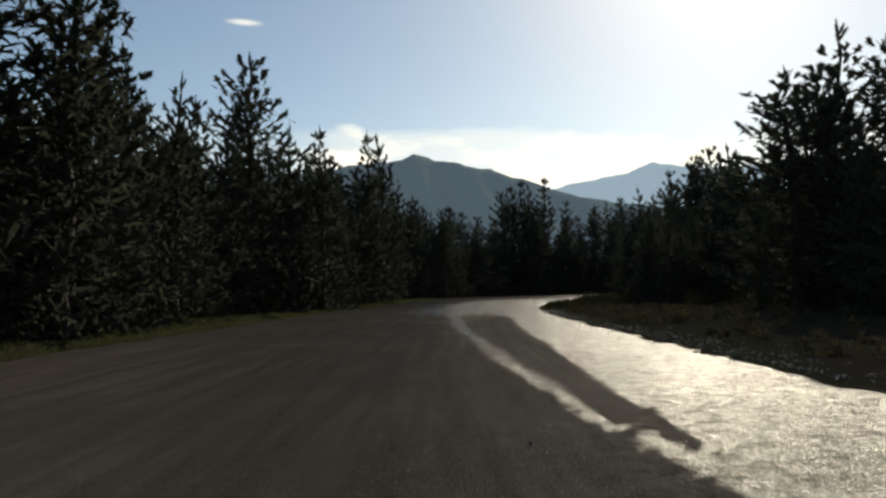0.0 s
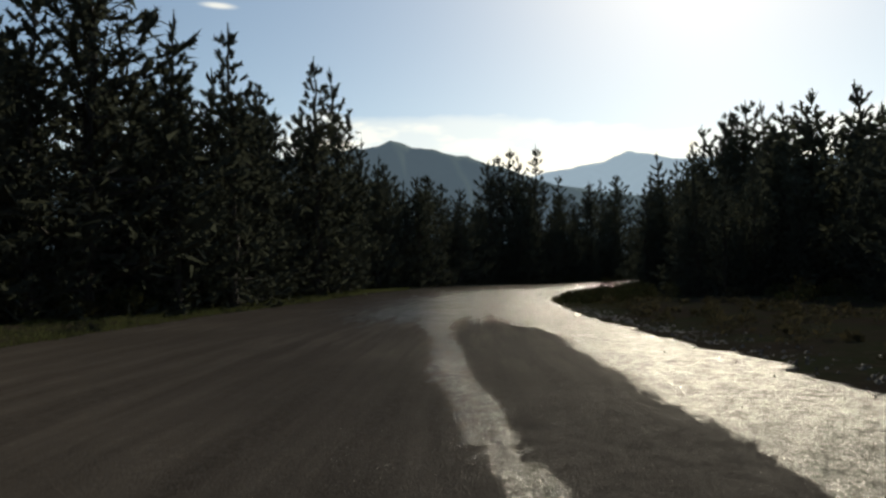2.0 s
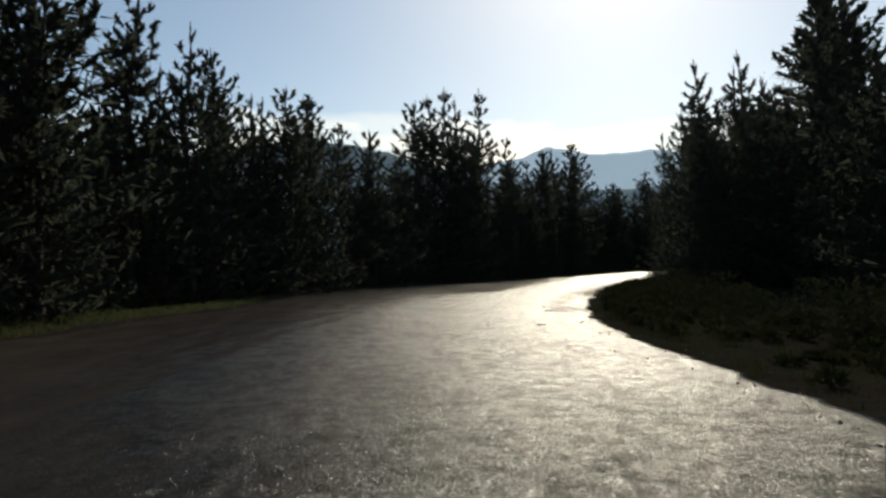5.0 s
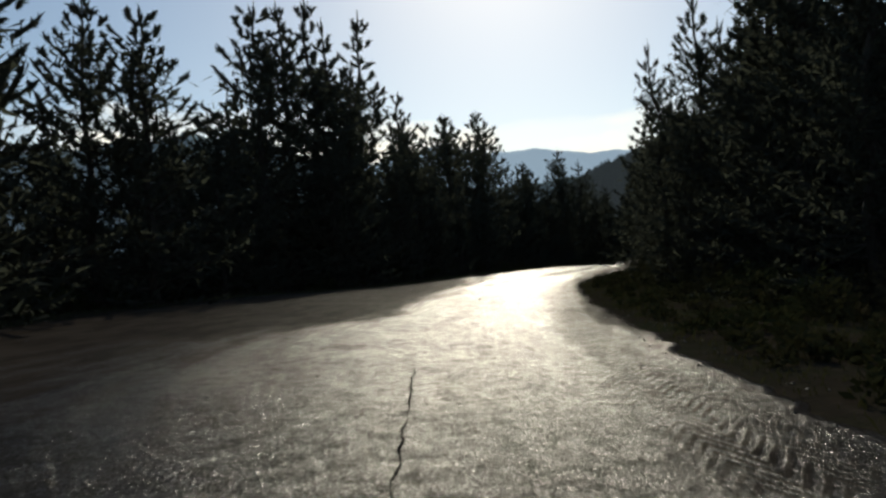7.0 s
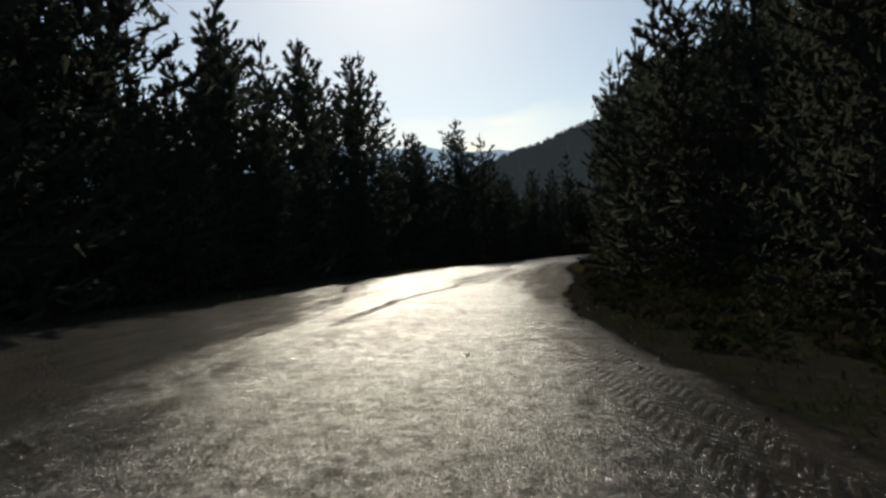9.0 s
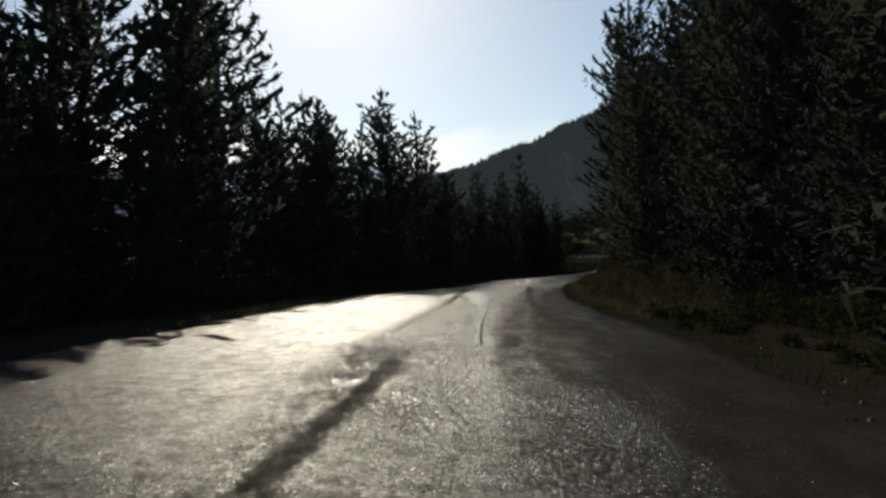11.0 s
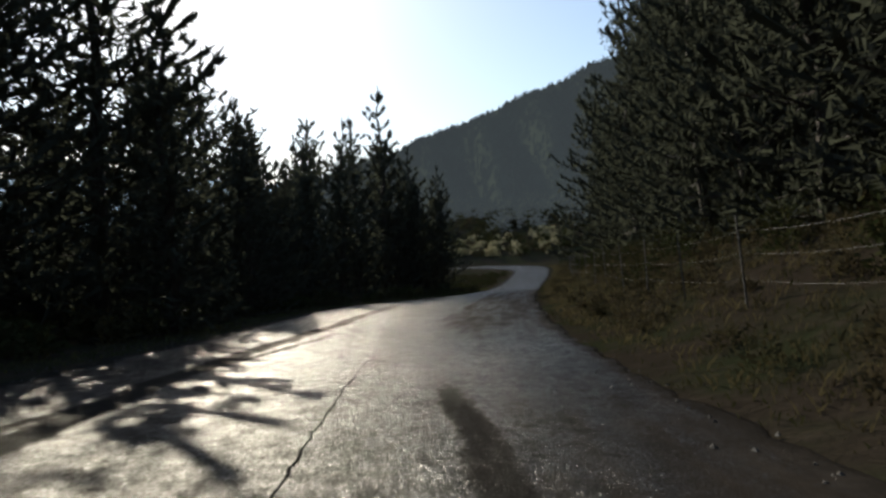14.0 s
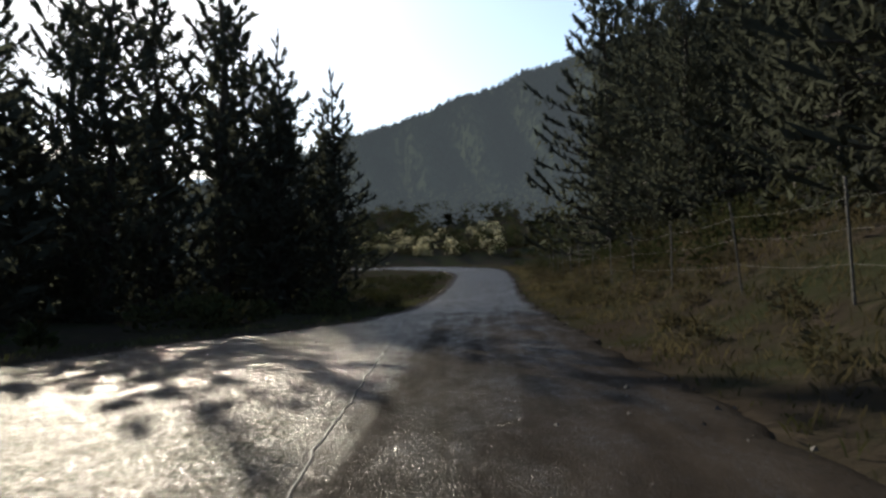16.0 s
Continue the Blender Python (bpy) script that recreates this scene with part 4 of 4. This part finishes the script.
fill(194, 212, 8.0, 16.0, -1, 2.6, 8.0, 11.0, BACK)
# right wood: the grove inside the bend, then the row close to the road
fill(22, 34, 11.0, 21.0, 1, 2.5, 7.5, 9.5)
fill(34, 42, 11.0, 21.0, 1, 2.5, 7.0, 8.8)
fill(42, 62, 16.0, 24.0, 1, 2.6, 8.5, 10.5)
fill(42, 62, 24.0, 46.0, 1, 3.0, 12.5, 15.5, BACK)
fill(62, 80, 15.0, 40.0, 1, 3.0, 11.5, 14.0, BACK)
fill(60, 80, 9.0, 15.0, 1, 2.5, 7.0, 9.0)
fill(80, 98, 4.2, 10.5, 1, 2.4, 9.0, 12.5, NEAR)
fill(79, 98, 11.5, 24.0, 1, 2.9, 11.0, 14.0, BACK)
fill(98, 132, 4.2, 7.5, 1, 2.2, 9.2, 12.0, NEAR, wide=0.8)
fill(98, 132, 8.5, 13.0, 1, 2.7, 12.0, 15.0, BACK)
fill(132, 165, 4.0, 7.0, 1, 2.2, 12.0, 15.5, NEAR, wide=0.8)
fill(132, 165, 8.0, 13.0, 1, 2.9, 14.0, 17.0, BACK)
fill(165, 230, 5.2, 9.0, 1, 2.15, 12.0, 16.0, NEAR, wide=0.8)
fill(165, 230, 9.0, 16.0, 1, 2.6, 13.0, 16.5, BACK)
plant(109.3, 172.2, 18.0, 2, 0.85)
plant(70, 168.5, 11.0, 5)


def join_back_rows():
    """All pines of the rows behind as one mass."""
    for piece, material, words in (("crown", NEEDLES, "crowns"), ("trunk", BARK, "trunks")):
        vs, fs, base = [], [], 0
        source = {}
        for k in BACK:
            me = next(c for c in KINDS[k].children if c.name.startswith(piece)).data
            v = np.empty(len(me.vertices) * 3)
            me.vertices.foreach_get("co", v)
            source[k] = (v.reshape(-1, 3), [tuple(p.vertices) for p in me.polygons])
        for k, m in back_rows:
            a = np.array(m)
            v, f = source[k]
            vs.append(v @ a[:3, :3].T + a[:3, 3])
            fs += [tuple(i + base for i in q) for q in f]
            base += len(v)
        name = "back_row_" + words
        tagged(new(name, mesh_of(name, np.concatenate(vs).tolist(), fs, material)), "dark pine " + words + " in the rows behind the roadside", "woods", kind="stuff")


join_back_rows()
for ob in KINDS:
    for child in list(ob.children):
        bpy.data.objects.remove(child)
    bpy.data.objects.remove(ob)


# ---- woods farther off, scrub and grass ----
def far_woods():
    """Plain small conifers, past counting, between the roadside rows and the hills."""
    rng = random.Random(21)
    verts, faces = [], []

    def conifer(x, y, z, h, r):
        tiers = 3
        for t in range(tiers):
            z0, z1 = z + h * (0.06 + 0.68 * t / (tiers - 1)), z + h * min(1.0, 0.42 + 0.60 * t / (tiers - 1))
            rr = r * (1 - t / (tiers + 0.6))
            a0 = rng.uniform(0, 6.28)
            n = len(verts)
            verts.append((x, y, z1))
            for q in range(7):
                a = a0 + 6.283 * q / 7
                k = rr * rng.uniform(0.65, 1.2)
                verts.append((x + k * math.cos(a), y + k * math.sin(a), z0 + rng.gauss(0, 0.03) * h))
            faces.extend((n, n + 1 + q, n + 1 + (q + 1) % 7) for q in range(7))

    xs, ys, hs = [], [], []
    for _ in range(5200):
        x, y = rng.uniform(-140, 420), rng.uniform(-30, 480)
        s, lat = (float(v[0]) for v in locate(x, y))
        out = max(float(left_edge(s)) - lat, lat - float(right_edge(s)))
        if out < 16 or (math.hypot(x - 73, y - 155) > 92 and 26 < math.degrees(math.atan2(x - 73, y - 155)) < 115) or (lat > 0 and s < 62 and out < 24) or out > 320:
            continue
        xs.append(x), ys.append(y)
        hs.append(rng.uniform(4.5, 8.5) if out > 30 else rng.uniform(5, 8))
    zs = ground_z(xs, ys)
    for x, y, z, h in zip(xs, ys, zs, hs):
        conifer(x, y, float(z), h, h * rng.uniform(0.2, 0.28))
    tagged(new("far_woods", mesh_of("far_woods", verts, faces, NEEDLES)), "dark conifer woods behind the roadside trees", "woods", kind="stuff")
    verts.clear(), faces.clear()
    # the wood on the hill: its crowns roughen the skyline
    for _ in range(9000):
        a = rng.uniform(25, 72)
        t = -rng.random() ** 1.6 * 0.8 + 0.02
        k = min(int((a - HILL[0][0]) / 0.25), len(hill_top) - 1)
        r = HILL_AT + HILL_DEEP * t
        h = rng.uniform(7, 13)
        spur = 1 + 0.22 * math.sin(a * 1.3 + t * 5 + 8) * abs(t) * (1 - abs(t)) * 3 + 0.04 * math.sin(a * 4.1 - t * 9) * abs(t)
        z = hill_top[k] * (1 - abs(t)) ** 1.15 * spur - 4
        conifer(50 + r * math.sin(radians(a)), 130 + r * math.cos(radians(a)), z - 2, h, h * 0.33)
    # these crowns emit the same faint haze as the hill
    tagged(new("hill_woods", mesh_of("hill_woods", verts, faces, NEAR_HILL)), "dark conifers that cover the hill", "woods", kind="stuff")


def blades(name, spots, material, label, category, tall, wide, each, lean=0.5, seed=1):
    """Grass or weeds: pointed blades in tufts at the given spots."""
    rng = random.Random(seed)
    verts, faces = [], []
    for x, y, z, k in spots:
        for _ in range(each):
            a, h = rng.uniform(0, 6.28), tall * k * rng.uniform(0.5, 1.2)
            bx, by = x + rng.gauss(0, 0.12), y + rng.gauss(0, 0.12)
            w = wide * rng.uniform(0.7, 1.3)
            dx, dy = math.cos(a), math.sin(a)
            o = lean * h * rng.random()
            n = len(verts)
            verts += [(bx - dy * w, by + dx * w, z - 0.03), (bx + dy * w, by - dx * w, z - 0.03),
                      (bx + dx * o * 0.4 + dy * w * 0.7, by + dy * o * 0.4 - dx * w * 0.7, z + h * 0.6), (bx + dx * o, by + dy * o, z + h)]
            faces += [(n, n + 1, n + 2), (n, n + 2, n + 3)]
    tagged(new(name, mesh_of(name, verts, faces, material)), label, category, kind="stuff")


def strip(rng, count, s0, s1, side, d0, d1, bias=1.0):
    s = np.array([rng.uniform(s0, s1) for _ in range(count)])
    d = np.array([d0 + (d1 - d0) * rng.random() ** bias for _ in range(count)])
    p = on_ground(s, np.where(side > 0, right_edge(s) + d, left_edge(s) - d))
    return [(float(a), float(b), float(c), rng.uniform(0.5, 1.2)) for a, b, c in p]


def scrub(name, spots, material, label, size, leaves, seed, leaf=0.16):
    """Undergrowth: rounded heaps of leaves with sprays that stick out."""
    rng = random.Random(seed)
    verts, faces = [], []
    for x, y, z, k in spots:
        r, h = size * k * rng.uniform(0.7, 1.2), size * k * rng.uniform(0.8, 1.5)
        for _ in range(leaves):
            a, u = rng.uniform(0, 6.28), rng.random() ** 0.6
            v = rng.random() ** 0.8
            shell = math.sqrt(max(0.0, 1 - (v * 0.95) ** 2)) * u * (1 + rng.gauss(0, 0.12))
            c = Vector((x + r * shell * math.cos(a), y + r * shell * math.sin(a), z + h * v * (1 + rng.gauss(0, 0.1))))
            d = Vector((math.cos(a) * 0.6 + rng.gauss(0, 0.5), math.sin(a) * 0.6 + rng.gauss(0, 0.5), rng.gauss(0.5, 0.5))).normalized()
            sd = d.orthogonal().normalized() * leaf * rng.uniform(0.25, 0.45)
            e = c + d * leaf * rng.uniform(0.8, 1.7)
            m_ = c.lerp(e, 0.5)
            n = len(verts)
            verts += [tuple(c), tuple(m_ + sd), tuple(e), tuple(m_ - sd)]
            faces.append((n, n + 1, n + 2, n + 3))
    tagged(new(name, mesh_of(name, verts, faces, material)), label, "undergrowth", kind="stuff")


far_woods()
g_rng = random.Random(31)
blades("verge_grass", strip(g_rng, 9000, -8, 70, -1, 0.0, 3.6, 1.2) + strip(g_rng, 2600, 70, 215, -1, 0.1, 2.0),
       GRASS, "short green and yellowed grass along the road's verge", "grass", 0.12, 0.006, 5, 0.8, seed=3)
blades("verge_weeds", strip(g_rng, 5200, 44, 215, 1, 0.1, 3.2, 1.2), SCRUB, "low dark weeds and dead needles beside the road", "grass", 0.10, 0.007, 5, 1.1, seed=13)
blades("dry_grass", strip(g_rng, 5600, 130, 245, 1, 0.4, 6.5), STRAW, "rough dry grass on the cut bank", "grass", 0.17, 0.007, 9, 0.9, 4)
scrub("left_undergrowth", strip(g_rng, 420, -8, 150, -1, 2.4, 6.5) + strip(g_rng, 110, 150, 206, -1, 1.6, 6.0), SCRUB, "dark tangled undergrowth beneath the pines", 0.7, 85, 6, 0.18)
scrub("bank_bracken", strip(g_rng, 420, 132, 245, 1, 0.9, 5.5), STRAW, "low brown bracken and dead stalks on the cut bank", 0.36, 110, 17, 0.085)
scrub("bend_scrub", strip(random.Random(55), 260, 204, 238, -1, 0.5, 9.0), SCRUB, "low dark scrub on the inside of the far bend", 0.38, 60, 21, 0.13)
scrub("roadside_litter", strip(g_rng, 240, -4, 52, 1, 1.3, 10.0), STRAW, "low dead weeds and twigs on the bare soil", 0.24, 50, 18, 0.12)
scrub("verge_litter", strip(g_rng, 420, 50, 132, 1, 0.5, 4.0), SCRUB, "low dark weeds, twigs and dead needles beneath the pines", 0.22, 60, 19, 0.12)
scrub("right_undergrowth", strip(g_rng, 150, 52, 128, 1, 2.6, 6.0) + strip(g_rng, 240, 128, 250, 1, 2.6, 8.5) + strip(g_rng, 60, 30, 60, 1, 9, 24),
      SCRUB, "dark bushes and bracken along the road's edge", 0.72, 170, 7, 0.115)


# ---- scrub-covered slope beyond the far bend ----
def slope_spots(rng, count, a0, a1, r0, r1):
    a = np.radians([rng.uniform(a0, a1) for _ in range(count)])
    r = np.array([rng.uniform(r0, r1) for _ in range(count)])
    x, y = 73 + r * np.sin(a), 155 + r * np.cos(a)
    return [(float(p), float(q), float(z), rng.uniform(0.6, 1.3)) for p, q, z in zip(x, y, ground_z(x, y))]


scrub("slope_bushes", slope_spots(g_rng, 380, 32, 74, 106, 150), SCRUB, "olive bushes covering the slope beyond the bend", 1.5, 95, 9, 0.46)
# slope woods take the hill's emitted haze, to merge with it
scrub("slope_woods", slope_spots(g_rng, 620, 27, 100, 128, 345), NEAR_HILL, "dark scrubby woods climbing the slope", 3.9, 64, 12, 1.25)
scrub("pale_bushes", slope_spots(g_rng, 46, 42, 56, 107, 124), PALE, "pale sunlit broom bushes above the far bend", 1.3, 150, 10, 0.34)


# ---- wire fence on the cut bank ----
def wire_fence(s0, s1, beyond, gap):
    rng = random.Random(77)
    fence = new("wire_fence")
    tagged(fence, "thin grey post-and-wire fence on the grassy bank", "fence")
    tops = []
    me = None
    s = s0
    while s < s1:
        p = on_ground(s, float(right_edge(s)) + beyond)
        tops.append(Vector(p))
        if me is None:
            bm = bmesh.new()
            bmesh.ops.create_cone(bm, cap_ends=True, segments=8, radius1=0.019, radius2=0.017, depth=1.9)
            bmesh.ops.bevel(bm, geom=[e for e in bm.edges if e.verts[0].co.z > 0.9 and e.verts[1].co.z > 0.9], offset=0.006, segments=2, affect="EDGES")
            me = bpy.data.meshes.new("post")
            bm.to_mesh(me), bm.free()
            me.materials.append(TIMBER)
        ob = part("post", me, TIMBER, fence)
        ob.matrix_basis = Matrix.Translation(Vector(p) + Vector((0, 0, 0.5))) @ Euler((rng.gauss(0, 0.03), rng.gauss(0, 0.03), rng.uniform(0, 6))).to_matrix().to_4x4()
        s += gap * rng.uniform(0.92, 1.08)
    for h in (0.45, 0.85, 1.2):
        pts = []
        for a, b in zip(tops, tops[1:]):
            for t in (0, 0.25, 0.5, 0.75):
                pts.append(tuple(a.lerp(b, t) + Vector((0, 0, h - 0.05 * math.sin(math.pi * t)))))
        part("wire", mesh_of("wire", *tube(pts, [0.0015] * len(pts), 4), WIRE), WIRE, fence, "thin galvanised wire")


wire_fence(148.7, 226, 2.2, 3.4)


# ---- loose gravel along the edges and on the asphalt ----
def gravel():
    rng = random.Random(55)
    verts, faces = [], []

    def stone(s, lat, r, z):
        c = Vector(place(s, lat, z))
        if z == 0.0:
            c.z = float(ground_z(c.x, c.y)[0])
        n = len(verts)
        for q in range(5):
            a = 6.283 * q / 5 + rng.uniform(-0.3, 0.3)
            k = r * rng.uniform(0.7, 1.2)
            verts.append((c.x + k * math.cos(a), c.y + k * math.sin(a), c.z - 0.004))
        verts.append((c.x + rng.gauss(0, 0.2) * r, c.y + rng.gauss(0, 0.2) * r, c.z + r * rng.uniform(0.6, 1.1)))
        faces.extend((n + q, n + (q + 1) % 5, n + 5) for q in range(5))

    for _ in range(2600):
        s, side = rng.uniform(0, 215), rng.choice((-1, 1))
        d = abs(rng.gauss(0, 0.45))
        e = float(right_edge(s)) if side > 0 else float(left_edge(s))
        inside = rng.random() < 0.55
        stone(s, e + side * (-d if inside else d + 0.1), rng.uniform(0.012, 0.035), 0.014 if inside else 0.0)
    for _ in range(900):
        s = rng.uniform(2, 50)
        stone(s, float(right_edge(s)) + 0.15 + abs(rng.gauss(0, 0.7)), rng.uniform(0.02, 0.06), 0.0)
    for _ in range(420):
        s = rng.uniform(4, 205)
        stone(s, rng.uniform(float(left_edge(s)) + 0.5, float(right_edge(s)) - 0.4), rng.uniform(0.008, 0.022), 0.016)
    tagged(new("loose_gravel", mesh_of("loose_gravel", verts, faces, STONE)), "loose dark gravel along the road's edges", "gravel", kind="stuff")


gravel()


# ---- twigs on the asphalt ----
def twig(s, lat, length, turn, seed):
    """A fallen twig with a side shoot, lying on the road."""
    rng = random.Random(seed)
    pts = [Vector((length * (q / 5 - 0.5), rng.gauss(0, 0.05) * length, 0.012 + rng.uniform(0, 0.012))) for q in range(6)]
    fork = [pts[2], pts[2].lerp(pts[4], 0.6) + Vector((0, 0.18 * length, 0.012)), pts[4] + Vector((0, 0.30 * length, 0.004))]
    mesh = mesh_of("twig", *join([tube(pts, [0.010, 0.011, 0.010, 0.008, 0.006, 0.003], 5), tube(fork, [0.006, 0.005, 0.002], 4)]), BARK)
    ob = new("twig", mesh)
    p = place(s, lat, 0.012 + 0.012 * math.sin(s * 0.9) * math.sin(lat * 1.1) + 0.006 * math.sin(s * 2.3 + lat))
    ob.matrix_basis = Matrix.Translation(Vector(p)) @ Matrix.Rotation(turn, 4, "Z")
    tagged(ob, "small dark fallen pine twig lying on the asphalt", "twig", "twigs on the road")


for n, (s, lat, length, turn) in enumerate(((61.1, 1.3, 0.3, 0.4), (66.2, 1.5, 0.3, 2.9), (89.1, -1.0, 0.32, 0.9), (93.4, 1.95, 0.2, 0.2), (97.2, 0.1, 0.3, 1.0),
                                             (60.2, -3.9, 0.22, 0.3), (60.0, -3.3, 0.2, 1.2), (38.6, -3.9, 0.25, 0.8), (68.6, 1.3, 0.25, 2.0))):
    twig(s, lat, length, turn, 400 + n)
